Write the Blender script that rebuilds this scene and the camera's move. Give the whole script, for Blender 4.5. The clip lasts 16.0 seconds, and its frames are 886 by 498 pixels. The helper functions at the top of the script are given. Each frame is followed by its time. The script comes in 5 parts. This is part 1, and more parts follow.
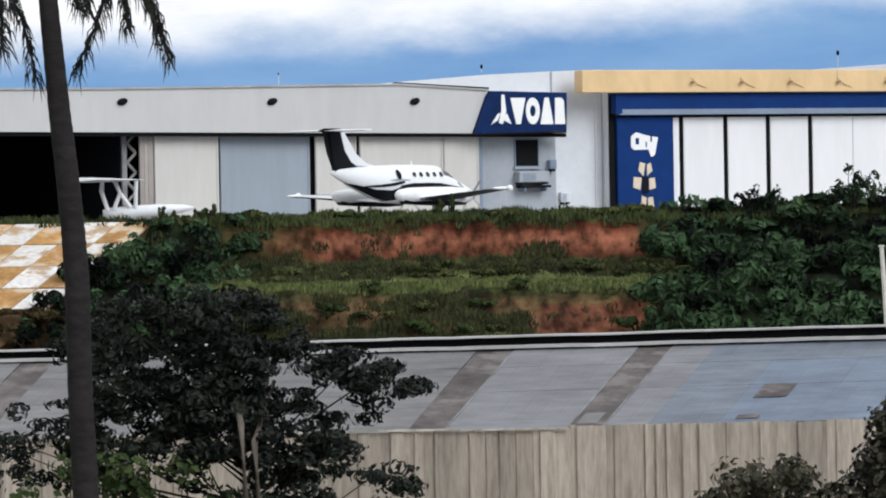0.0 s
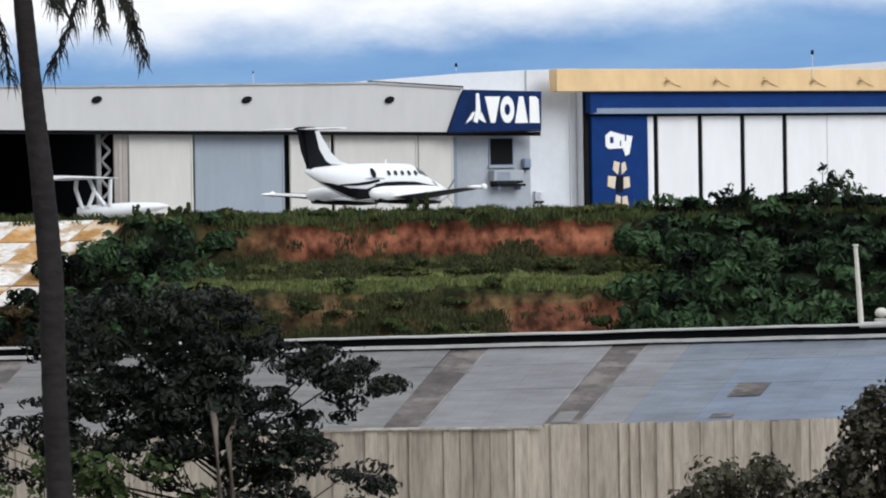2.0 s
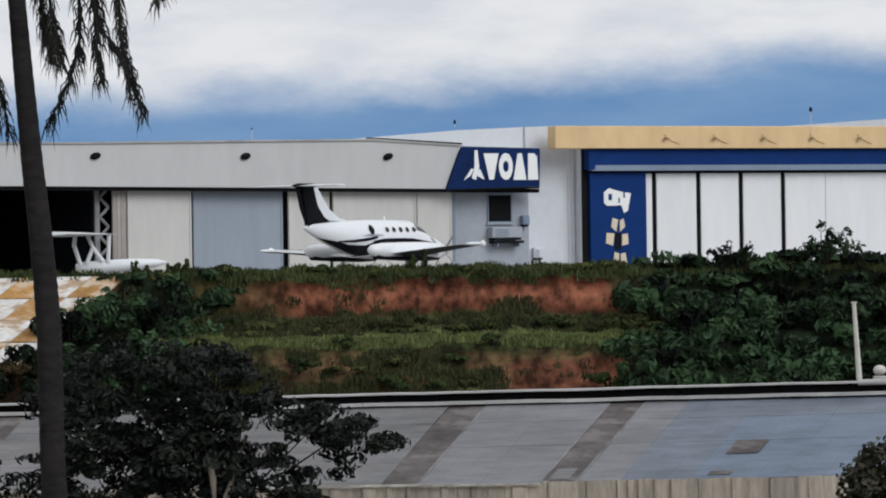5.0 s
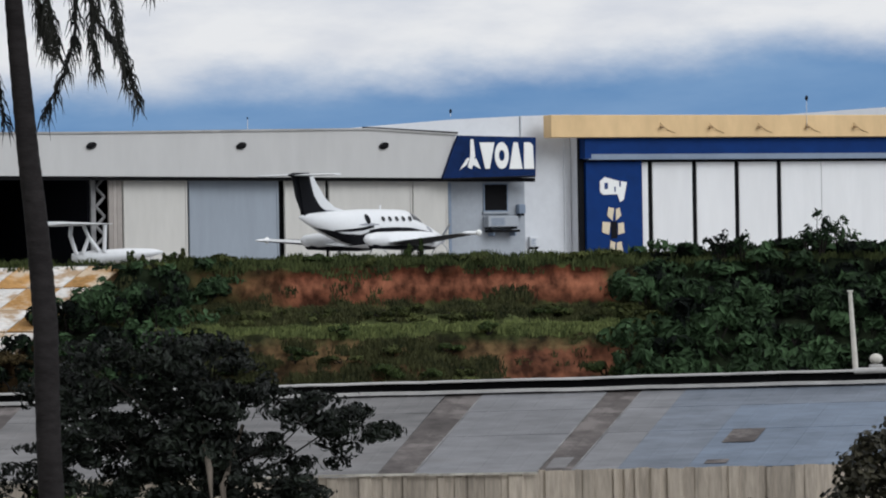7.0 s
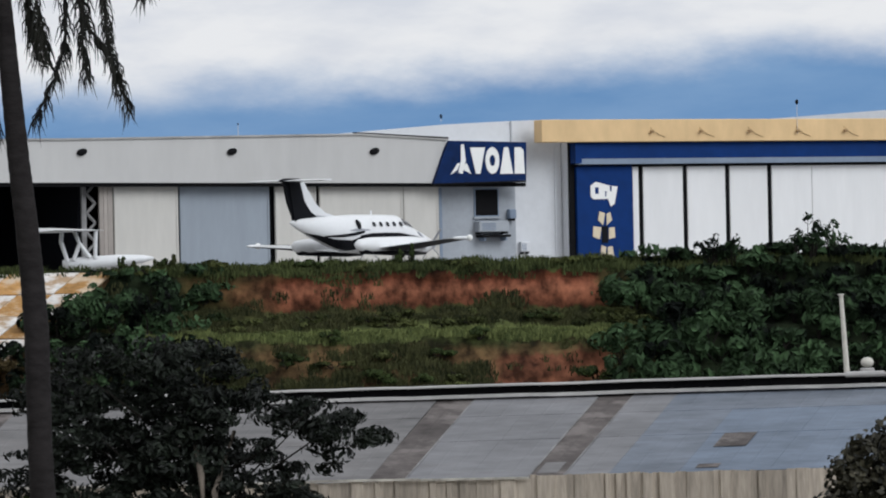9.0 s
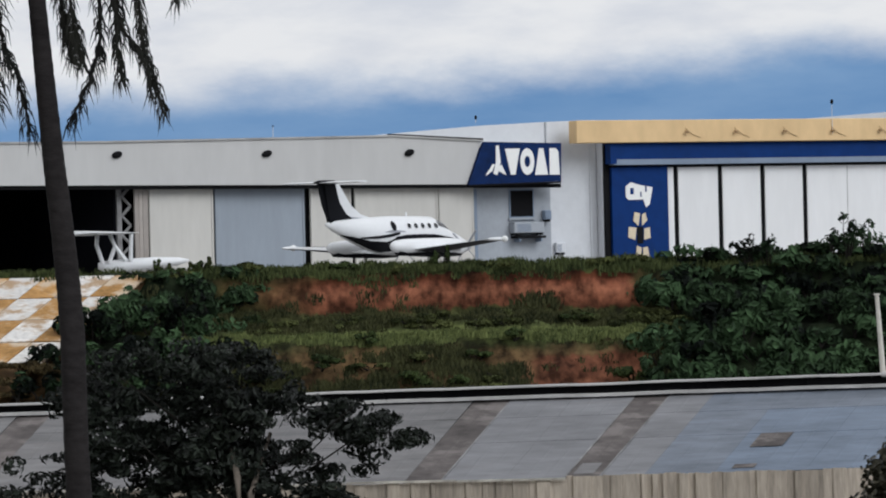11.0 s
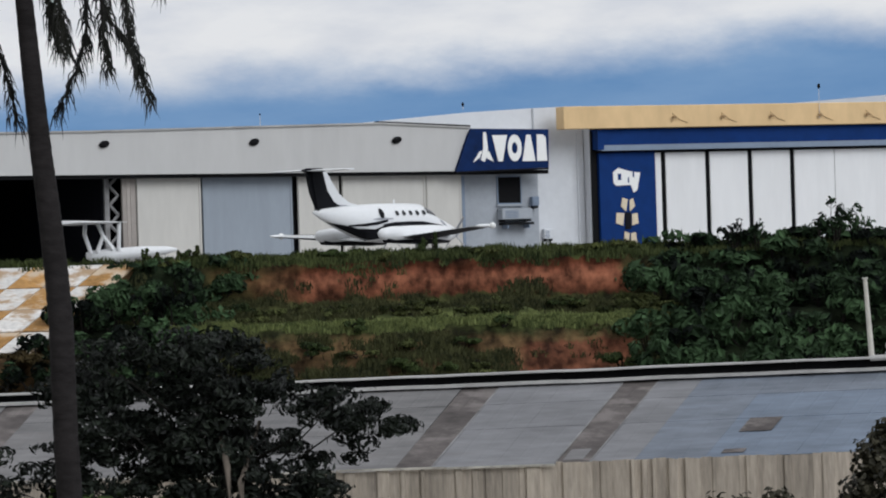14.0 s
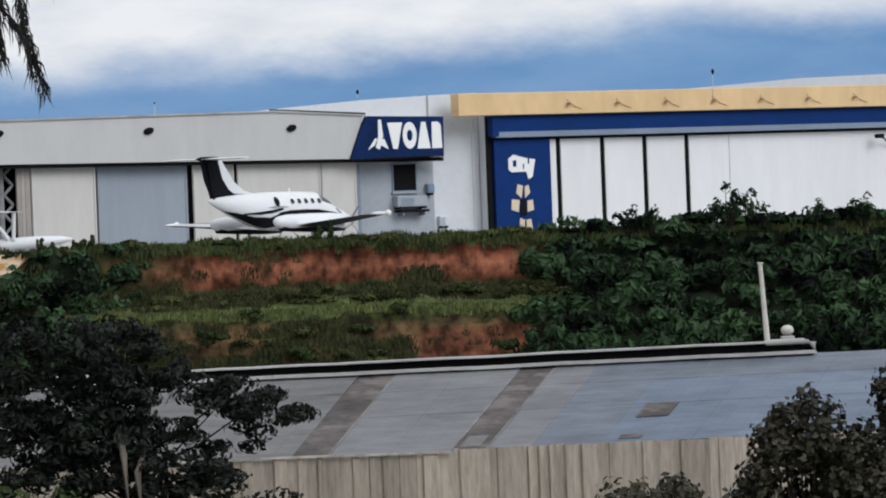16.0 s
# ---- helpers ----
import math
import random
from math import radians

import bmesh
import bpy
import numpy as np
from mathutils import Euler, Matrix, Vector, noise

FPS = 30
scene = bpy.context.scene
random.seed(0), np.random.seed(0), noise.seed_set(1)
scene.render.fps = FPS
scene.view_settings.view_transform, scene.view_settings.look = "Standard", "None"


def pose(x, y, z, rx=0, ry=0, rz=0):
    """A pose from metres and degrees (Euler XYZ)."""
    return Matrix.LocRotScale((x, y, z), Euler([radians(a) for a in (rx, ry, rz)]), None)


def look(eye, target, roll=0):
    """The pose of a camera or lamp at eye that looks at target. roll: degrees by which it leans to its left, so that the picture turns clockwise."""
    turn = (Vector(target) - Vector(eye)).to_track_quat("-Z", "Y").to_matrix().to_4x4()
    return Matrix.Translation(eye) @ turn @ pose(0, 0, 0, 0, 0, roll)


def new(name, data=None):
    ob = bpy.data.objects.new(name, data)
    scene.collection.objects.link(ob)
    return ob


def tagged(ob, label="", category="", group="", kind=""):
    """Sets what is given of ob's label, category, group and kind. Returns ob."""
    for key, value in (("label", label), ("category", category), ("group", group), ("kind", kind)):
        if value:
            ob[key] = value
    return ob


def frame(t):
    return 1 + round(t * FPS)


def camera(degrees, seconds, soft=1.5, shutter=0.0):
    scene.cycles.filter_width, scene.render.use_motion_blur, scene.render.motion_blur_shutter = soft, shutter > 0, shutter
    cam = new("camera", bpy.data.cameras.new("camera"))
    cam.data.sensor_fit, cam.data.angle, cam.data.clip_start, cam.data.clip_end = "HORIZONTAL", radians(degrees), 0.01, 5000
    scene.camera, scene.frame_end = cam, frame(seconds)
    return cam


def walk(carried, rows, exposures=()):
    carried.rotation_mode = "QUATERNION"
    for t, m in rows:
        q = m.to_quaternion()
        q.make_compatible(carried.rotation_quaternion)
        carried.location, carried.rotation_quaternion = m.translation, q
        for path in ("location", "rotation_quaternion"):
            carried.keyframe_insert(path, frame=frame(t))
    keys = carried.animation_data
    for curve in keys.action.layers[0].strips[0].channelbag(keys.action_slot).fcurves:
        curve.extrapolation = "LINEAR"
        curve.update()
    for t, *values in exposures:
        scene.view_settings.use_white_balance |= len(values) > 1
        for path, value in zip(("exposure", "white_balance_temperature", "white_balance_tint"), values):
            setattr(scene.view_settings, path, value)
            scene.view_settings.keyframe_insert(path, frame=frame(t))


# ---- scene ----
# A long lens, held at one place on a rise, that turns a little.
EYE = (0.0, 0.06, 1.0)
cam = camera(12.0, 16.0, soft=2.0)
TURNS = [  # seconds, yaw, pitch, roll
    (0.0, -0.000, -0.530, 1.00), (0.5, -0.132, -0.619, 0.99), (1.0, -0.306, -0.573, 0.99),
    (1.5, -0.341, -0.566, 1.01), (2.0, -0.348, -0.555, 0.91), (2.5, -0.374, -0.392, 0.89),
    (3.0, -0.362, -0.215, 0.85), (3.5, -0.364, 0.015, 0.74), (4.0, -0.355, 0.220, 0.72),
    (6.5, -0.397, 0.165, 1.04), (7.0, -0.423, 0.068, 0.92), (7.5, -0.646, 0.037, 0.86),
    (8.0, -0.822, 0.033, 0.88), (8.5, -0.731, 0.030, 1.08), (9.0, -0.546, 0.136, 1.13),
    (11.5, 0.012, 0.165, 1.43), (12.0, 0.012, -0.062, 1.52), (12.5, -0.009, -0.161, 1.53),
    (13.0, -0.043, -0.156, 1.47), (13.5, -0.018, -0.083, 1.53), (14.0, -0.228, -0.017, 1.77),
    (14.5, -0.603, -0.023, 1.69), (15.0, -1.153, -0.064, 1.42), (15.5, -1.532, -0.152, 1.56),
    (16.0, -1.647, -0.236, 2.16),
]
walk(cam, [(t, pose(*EYE, 90 + p, r, y)) for t, y, p, r in TURNS], exposures=[(0.0, 0.07, 5990, 9), (2.0, 0.08, 5990, 9), (3.0, -0.10, 5990, 9), (4.0, -0.27, 5990, 9), (6.5, -0.38, 5990, 9), (7.0, -0.32, 5990, 9), (9.0, -0.30, 5990, 9), (11.3, -0.33, 5990, 9), (12.0, -0.28, 5990, 9), (12.5, -0.19, 5990, 9), (13.5, -0.24, 5990, 9), (14.0, -0.38, 5980, 9), (14.5, -0.40, 5970, 9), (16.0, -0.24, 5960, 9)])

# ---- light ----
SUN_ELEV, SUN_AZ = radians(33), radians(138)
world = bpy.data.worlds.new("overcast_sky")
scene.world = world
world.use_nodes = True
wn, wl = world.node_tree.nodes, world.node_tree.links
wn.clear()


def wnode(kind, **values):
    n = wn.new(kind)
    for key, value in values.items():
        n.inputs[key].default_value = value
    return n


w_coord = wn.new("ShaderNodeTexCoord")
w_split = wn.new("ShaderNodeSeparateXYZ")
wl.new(w_coord.outputs["Generated"], w_split.inputs[0])
w_map = wnode("ShaderNodeMapping", Scale=(19.0, 19.0, 42.0))
wl.new(w_coord.outputs["Generated"], w_map.inputs["Vector"])
w_noise = wnode("ShaderNodeTexNoise", Scale=1.0, Detail=10.0, Roughness=0.62)
wl.new(w_map.outputs[0], w_noise.inputs["Vector"])
w_shift = wn.new("ShaderNodeMath")
w_shift.operation = "MULTIPLY_ADD"
wl.new(w_noise.outputs["Fac"], w_shift.inputs[0])
w_shift.inputs[1].default_value = 0.020
w_lean = wn.new("ShaderNodeMath")
w_lean.operation = "MULTIPLY_ADD"
wl.new(w_split.outputs["X"], w_lean.inputs[0])
w_lean.inputs[1].default_value = -0.045
wl.new(w_split.outputs["Z"], w_lean.inputs[2])
wl.new(w_lean.outputs[0], w_shift.inputs[2])
w_mask = wn.new("ShaderNodeMapRange")
w_mask.interpolation_type = "SMOOTHSTEP"
wl.new(w_shift.outputs[0], w_mask.inputs["Value"])
w_mask.inputs["From Min"].default_value = 0.0460
w_mask.inputs["From Max"].default_value = 0.0605
w_sky = wn.new("ShaderNodeTexSky")
w_sky.sky_type = "NISHITA"
w_sky.sun_disc = False
w_sky.sun_elevation, w_sky.sun_rotation = SUN_ELEV, SUN_AZ
w_dim = wn.new("ShaderNodeVectorMath")
w_dim.operation = "SCALE"
w_dim.inputs["Scale"].default_value = 0.06
wl.new(w_sky.outputs[0], w_dim.inputs[0])
w_low = wn.new("ShaderNodeMix")
w_low.data_type = "RGBA"
w_low.inputs[0].default_value = 0.85
wl.new(w_dim.outputs[0], w_low.inputs[6])
w_map3 = wnode("ShaderNodeMapping", Scale=(16.0, 16.0, 70.0), Location=(7.3, 0.2, 1.9))
wl.new(w_coord.outputs["Generated"], w_map3.inputs["Vector"])
w_noise3 = wnode("ShaderNodeTexNoise", Scale=1.0, Detail=8.0, Roughness=0.6)
wl.new(w_map3.outputs[0], w_noise3.inputs["Vector"])
w_blue = wn.new("ShaderNodeValToRGB")
w_blue.color_ramp.elements[0].position, w_blue.color_ramp.elements[0].color = 0.36, (0.160, 0.335, 0.625, 1)
w_blue.color_ramp.elements[1].position, w_blue.color_ramp.elements[1].color = 0.68, (0.255, 0.430, 0.700, 1)
wl.new(w_noise3.outputs["Fac"], w_blue.inputs[0])
wl.new(w_blue.outputs[0], w_low.inputs[7])
w_map2 = wnode("ShaderNodeMapping", Scale=(30.0, 30.0, 95.0), Location=(3.1, 1.7, 0.4))
wl.new(w_coord.outputs["Generated"], w_map2.inputs["Vector"])
w_noise2 = wnode("ShaderNodeTexNoise", Scale=1.0, Detail=7.0, Roughness=0.55)
wl.new(w_map2.outputs[0], w_noise2.inputs["Vector"])
w_cloud = wn.new("ShaderNodeValToRGB")
w_cloud.color_ramp.elements[0].position, w_cloud.color_ramp.elements[0].color = 0.34, (0.86, 0.85, 0.86, 1)
w_cloud.color_ramp.elements[1].position, w_cloud.color_ramp.elements[1].color = 0.60, (1.04, 1.0, 0.955, 1)
wl.new(w_noise2.outputs["Fac"], w_cloud.inputs[0])
w_mix = wn.new("ShaderNodeMix")
w_mix.data_type = "RGBA"
wl.new(w_mask.outputs[0], w_mix.inputs[0])
wl.new(w_low.outputs[2], w_mix.inputs[6])
wl.new(w_cloud.outputs[0], w_mix.inputs[7])
w_bg = wnode("ShaderNodeBackground", Strength=1.0)
wl.new(w_mix.outputs[2], w_bg.inputs["Color"])
w_out = wn.new("ShaderNodeOutputWorld")
wl.new(w_bg.outputs[0], w_out.inputs["Surface"])

sun_data = bpy.data.lights.new("sun", "SUN")
sun_data.energy, sun_data.angle, sun_data.color = 1.92, radians(32), (1.0, 0.98, 0.95)
sun = new("sun", sun_data)
sun.matrix_world = look((0, 0, 60), (0 - math.sin(SUN_AZ) * 50, -math.cos(SUN_AZ) * 50, 60 - math.tan(SUN_ELEV) * 50))


# ---- materials ----
def material(name, col, rough=0.7, metal=0.0, vary=0.25, grain=6.0, broad=0.35, bump=0.15, dirt=None, dirt_at=0.62, shades=0.0, stretch=(1, 1, 1)):
    """A surface with fine grain, broad stains, relief, and a shade of its own for each object (shades)."""
    m = bpy.data.materials.new(name)
    m.use_nodes = True
    n, l = m.node_tree.nodes, m.node_tree.links
    b = n["Principled BSDF"]
    b.inputs["Roughness"].default_value, b.inputs["Metallic"].default_value = rough, metal
    b.inputs["Specular IOR Level"].default_value = 0.5 if rough < 0.5 else 0.12
    tc = n.new("ShaderNodeTexCoord")
    mp = n.new("ShaderNodeMapping")
    mp.inputs["Scale"].default_value = stretch
    l.new(tc.outputs["Object"], mp.inputs["Vector"])
    fine, wide = n.new("ShaderNodeTexNoise"), n.new("ShaderNodeTexNoise")
    for tex, s in ((fine, grain), (wide, broad)):
        l.new(mp.outputs[0], tex.inputs["Vector"])
        tex.inputs["Scale"].default_value, tex.inputs["Detail"].default_value, tex.inputs["Roughness"].default_value = s, 6, 0.62
    add = n.new("ShaderNodeMath")
    l.new(fine.outputs["Fac"], add.inputs[0])
    l.new(wide.outputs["Fac"], add.inputs[1])
    rng = n.new("ShaderNodeMapRange")
    l.new(add.outputs[0], rng.inputs["Value"])
    rng.inputs["From Min"].default_value, rng.inputs["From Max"].default_value = 0.7, 1.3
    rng.inputs["To Min"].default_value, rng.inputs["To Max"].default_value = 1 - vary, 1 + vary * 0.6
    last = rng.outputs[0]
    if shades:
        info = n.new("ShaderNodeObjectInfo")
        sh = n.new("ShaderNodeMapRange")
        l.new(info.outputs["Random"], sh.inputs["Value"])
        sh.inputs["To Min"].default_value, sh.inputs["To Max"].default_value = 1 - shades, 1 + shades
        mul = n.new("ShaderNodeMath")
        mul.operation = "MULTIPLY"
        l.new(last, mul.inputs[0])
        l.new(sh.outputs[0], mul.inputs[1])
        last = mul.outputs[0]
    sc = n.new("ShaderNodeVectorMath")
    sc.operation = "SCALE"
    sc.inputs[0].default_value = col
    l.new(last, sc.inputs["Scale"])
    colour = sc.outputs[0]
    if dirt:
        st = n.new("ShaderNodeMapRange")
        st.interpolation_type = "SMOOTHSTEP"
        l.new(wide.outputs["Fac"], st.inputs["Value"])
        st.inputs["From Min"].default_value, st.inputs["From Max"].default_value = dirt_at - 0.08, dirt_at + 0.08
        mx = n.new("ShaderNodeMix")
        mx.data_type = "RGBA"
        l.new(st.outputs[0], mx.inputs[0])
        l.new(colour, mx.inputs[6])
        mx.inputs[7].default_value = (*dirt, 1)
        colour = mx.outputs[2]
    l.new(colour, b.inputs["Base Color"])
    if bump:
        bp = n.new("ShaderNodeBump")
        bp.inputs["Strength"].default_value, bp.inputs["Distance"].default_value = bump, 0.05
        l.new(fine.outputs["Fac"], bp.inputs["Height"])
        l.new(bp.outputs[0], b.inputs["Normal"])
    return m


def leaf_material(name, col, col2, gloss=0.75, each_leaf=0.5, sheen=0.12, each_bush=0.36):
    """Leaves: a shade for each leaf, a little light through them."""
    m = bpy.data.materials.new(name)
    m.use_nodes = True
    n, l = m.node_tree.nodes, m.node_tree.links
    b = n["Principled BSDF"]
    b.inputs["Roughness"].default_value, b.inputs["Specular IOR Level"].default_value = gloss, sheen
    g = n.new("ShaderNodeNewGeometry")
    tc = n.new("ShaderNodeTexCoord")
    no = n.new("ShaderNodeTexNoise")
    no.inputs["Scale"].default_value, no.inputs["Detail"].default_value = 0.9, 4
    l.new(tc.outputs["Object"], no.inputs["Vector"])
    av = n.new("ShaderNodeMath")
    av.operation = "MULTIPLY_ADD"
    l.new(g.outputs["Random Per Island"], av.inputs[0])
    av.inputs[1].default_value = each_leaf
    l.new(no.outputs["Fac"], av.inputs[2])
    info = n.new("ShaderNodeObjectInfo")
    each = n.new("ShaderNodeMath")
    each.operation = "MULTIPLY_ADD"
    l.new(info.outputs["Random"], each.inputs[0])
    each.inputs[1].default_value = each_bush
    l.new(av.outputs[0], each.inputs[2])
    ra = n.new("ShaderNodeMapRange")
    l.new(each.outputs[0], ra.inputs["Value"])
    ra.inputs["From Min"].default_value, ra.inputs["From Max"].default_value = 0.29 + each_bush * 0.5 + each_leaf * 0.32, 0.80 + each_bush * 0.5 + each_leaf * 0.5
    mx = n.new("ShaderNodeMix")
    mx.data_type = "RGBA"
    l.new(ra.outputs[0], mx.inputs[0])
    mx.inputs[6].default_value, mx.inputs[7].default_value = (*col, 1), (*col2, 1)
    l.new(mx.outputs[2], b.inputs["Base Color"])
    return m


def bank_material():
    """Red earth on the cut faces, grass on the shelves and the rim, by slope, height and ragged patches. The colours
    also hold shade below rim and bushes, and sun on the shelf.
    """
    m = bpy.data.materials.new("red_earth_and_grass")
    m.use_nodes = True
    n, l = m.node_tree.nodes, m.node_tree.links
    b = n["Principled BSDF"]
    b.inputs["Roughness"].default_value, b.inputs["Specular IOR Level"].default_value = 0.95, 0.08
    tc = n.new("ShaderNodeTexCoord")
    sp = n.new("ShaderNodeSeparateXYZ")
    l.new(tc.outputs["Object"], sp.inputs[0])

    def noise_of(scale, detail=6, stretch=(1, 1, 1)):
        mp = n.new("ShaderNodeMapping")
        mp.inputs["Scale"].default_value = stretch
        l.new(tc.outputs["Object"], mp.inputs["Vector"])
        t = n.new("ShaderNodeTexNoise")
        t.inputs["Scale"].default_value, t.inputs["Detail"].default_value = scale, detail
        l.new(mp.outputs[0], t.inputs["Vector"])
        return t.outputs["Fac"]

    def ramp(value, stops):
        r = n.new("ShaderNodeValToRGB")
        e = r.color_ramp.elements
        e[0].position, e[0].color = stops[0][0], (*stops[0][1], 1)
        e[1].position, e[1].color = stops[-1][0], (*stops[-1][1], 1)
        for p, c in stops[1:-1]:
            e.new(p).color = (*c, 1)
        l.new(value, r.inputs[0])
        return r.outputs[0]

    def maths(op, a, c):
        k = n.new("ShaderNodeMath")
        k.operation = op
        for i, v in enumerate((a, c)):
            if isinstance(v, (int, float)):
                k.inputs[i].default_value = v
            else:
                l.new(v, k.inputs[i])
        return k.outputs[0]

    def band(value, a0, a1, b0, b1):
        def step(lo, hi):
            k = n.new("ShaderNodeMapRange")
            k.interpolation_type = "SMOOTHSTEP"
            l.new(value, k.inputs["Value"])
            k.inputs["From Min"].default_value, k.inputs["From Max"].default_value = lo, hi
            return k.outputs[0]
        return maths("SUBTRACT", step(a0, a1), step(b0, b1))

    rag = noise_of(0.45, 8, (1, 0.4, 1))
    height = maths("ADD", sp.outputs["Z"], maths("MULTIPLY", maths("SUBTRACT", rag, 0.5), 1.0))
    height = maths("ADD", height, maths("MULTIPLY", maths("SUBTRACT", noise_of(2.4, 6, (1, 0.3, 0.6)), 0.5), 0.75))
    level = maths("MULTIPLY", maths("ADD", height, 6.0), 1 / 7.2)
    along = maths("ADD", sp.outputs["X"], maths("MULTIPLY", maths("SUBTRACT", noise_of(0.35, 6), 0.5), 7.0))

    def layers(*rows):
        return ramp(level, [((z + 6.0) / 7.2, c) for z, c in rows])

    upper = maths("MULTIPLY", band(height, -1.38, -1.20, 0.42, 0.50), band(along, -9.5, -3.5, 8.8, 9.8))
    lower = maths("MULTIPLY", band(height, -5.6, -5.3, -3.45, -3.2), band(along, 3.0, 4.6, 8.2, 9.2))
    red = maths("MULTIPLY", maths("MAXIMUM", upper, lower), band(sp.outputs["Y"], 183.0, 184.0, 202.0, 203.0))
    # The bright green near -2.4 is sunlight on the flat shelf, painted in.
    plain = layers((-6.0, (0.014, 0.012, 0.006)), (-4.4, (0.075, 0.047, 0.022)), (-3.2, (0.085, 0.054, 0.025)), (-2.75, (0.034, 0.036, 0.014)), (-2.5, (0.07, 0.085, 0.028)), (-2.25, (0.085, 0.10, 0.033)), (-2.0, (0.034, 0.041, 0.014)), (-1.2, (0.045, 0.045, 0.016)), (0.2, (0.048, 0.036, 0.015)), (0.55, (0.042, 0.050, 0.016)), (1.2, (0.05, 0.06, 0.02)))
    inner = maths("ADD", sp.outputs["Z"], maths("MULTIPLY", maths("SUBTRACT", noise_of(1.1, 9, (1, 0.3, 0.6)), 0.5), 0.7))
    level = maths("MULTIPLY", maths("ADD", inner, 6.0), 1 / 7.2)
    # Near-black top of the face: shade below the overhanging rim, put into the colour.
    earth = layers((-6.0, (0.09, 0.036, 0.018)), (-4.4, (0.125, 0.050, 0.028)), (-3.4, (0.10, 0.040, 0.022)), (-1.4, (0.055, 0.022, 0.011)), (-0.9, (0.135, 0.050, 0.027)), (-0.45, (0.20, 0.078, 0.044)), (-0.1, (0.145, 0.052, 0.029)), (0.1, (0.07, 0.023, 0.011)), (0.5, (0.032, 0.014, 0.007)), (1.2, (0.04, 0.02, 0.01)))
    patches = maths("ADD", maths("MULTIPLY", noise_of(0.5, 5, (1.0, 0.4, 0.8)), 0.5), maths("MULTIPLY", noise_of(2.2, 10, (1.0, 0.4, 0.7)), 0.5))
    blotch = n.new("ShaderNodeMapRange")
    l.new(patches, blotch.inputs["Value"])
    blotch.inputs["From Min"].default_value, blotch.inputs["From Max"].default_value = 0.40, 0.61
    blotch.inputs["To Min"].default_value, blotch.inputs["To Max"].default_value = 0.26, 1.6

    def mixed(f, a, c):
        k = n.new("ShaderNodeMix")
        k.data_type = "RGBA"
        l.new(f, k.inputs[0])
        l.new(a, k.inputs[6])
        l.new(c, k.inputs[7])
        return k.outputs[2]

    toned = n.new("ShaderNodeVectorMath")
    toned.operation = "SCALE"
    # Shade beneath the bushes, painted as dark green onto the ground.
    bush_shade = n.new("ShaderNodeRGB")
    bush_shade.outputs[0].default_value = (0.010, 0.015, 0.007, 1)
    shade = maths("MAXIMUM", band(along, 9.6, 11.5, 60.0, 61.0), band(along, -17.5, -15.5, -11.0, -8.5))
    meadow = n.new("ShaderNodeRGB")
    meadow.outputs[0].default_value = (0.045, 0.055, 0.020, 1)
    plain = mixed(band(sp.outputs["Y"], 178.0, 183.0, 5000.0, 5001.0), meadow.outputs[0], plain)
    l.new(mixed(red, mixed(shade, plain, bush_shade.outputs[0]), earth), toned.inputs[0])
    l.new(blotch.outputs[0], toned.inputs["Scale"])
    colour = toned.outputs[0]
    l.new(colour, b.inputs["Base Color"])
    bp = n.new("ShaderNodeBump")
    bp.inputs["Strength"].default_value, bp.inputs["Distance"].default_value = 0.6, 0.25
    l.new(noise_of(2.2, 8), bp.inputs["Height"])
    l.new(bp.outputs[0], b.inputs["Normal"])
    return m


M_BANK = bank_material()
M_APRON = material("apron_concrete", (0.30, 0.29, 0.28), 0.85, grain=2.0, broad=0.06)
M_FASCIA = material("grey_painted_metal", (0.51, 0.505, 0.495), 0.6, vary=0.08, grain=1.2, broad=0.12, bump=0.03, stretch=(1, 1, 0.25))
M_PALE = material("pale_metal_door", (0.56, 0.545, 0.51), 0.6, vary=0.08, grain=2.5, broad=0.25, bump=0.03, shades=0.03, stretch=(1, 1, 0.2))
M_LEAF = material("taupe_metal_leaf", (0.33, 0.30, 0.275), 0.6, vary=0.15, grain=2.0, broad=0.3, bump=0.03, shades=0.15)
M_GREY = material("blue_grey_metal_door", (0.29, 0.325, 0.37), 0.5, vary=0.10, grain=2.5, broad=0.3, bump=0.03, stretch=(1, 1, 0.2))
M_OFFICE = material("light_grey_plaster", (0.36, 0.385, 0.42), 0.8, vary=0.12, grain=3.0, broad=0.4, bump=0.05)
M_WHITE = material("white_painted_wall", (0.64, 0.655, 0.68), 0.7, vary=0.08, grain=2.0, broad=0.3, bump=0.03)
M_DOOR = material("white_hangar_door", (0.76, 0.76, 0.76), 0.5, vary=0.06, grain=1.5, broad=0.3, bump=0.02, shades=0.02, stretch=(1, 1, 0.2))
M_BEIGE = material("ochre_yellow_metal", (0.70, 0.50, 0.27), 0.55, vary=0.12, grain=1.0, broad=0.25, bump=0.03, stretch=(1, 1, 0.4))
M_BLUE = material("deep_blue_paint", (0.004, 0.030, 0.145), 0.6, vary=0.2, grain=1.5, broad=0.35, bump=0.02)
M_NAVY = material("navy_sign_plate", (0.003, 0.019, 0.088), 0.6, vary=0.45, grain=1.5, broad=0.8, bump=0.02)
M_BLUEGREY = material("grey_blue_rail", (0.22, 0.27, 0.35), 0.5, vary=0.15)
# For small dark fittings, and for shade painted into gaps, slots and openings.
M_DARK = material("dark_part_and_shade", (0.008, 0.008, 0.009), 0.9, vary=0.3)
# Near-black, so that the hangar inside has its lack of light in the colour.
M_INSIDE = material("unlit_hangar_inside", (0.018, 0.019, 0.026), 0.9, vary=0.3)
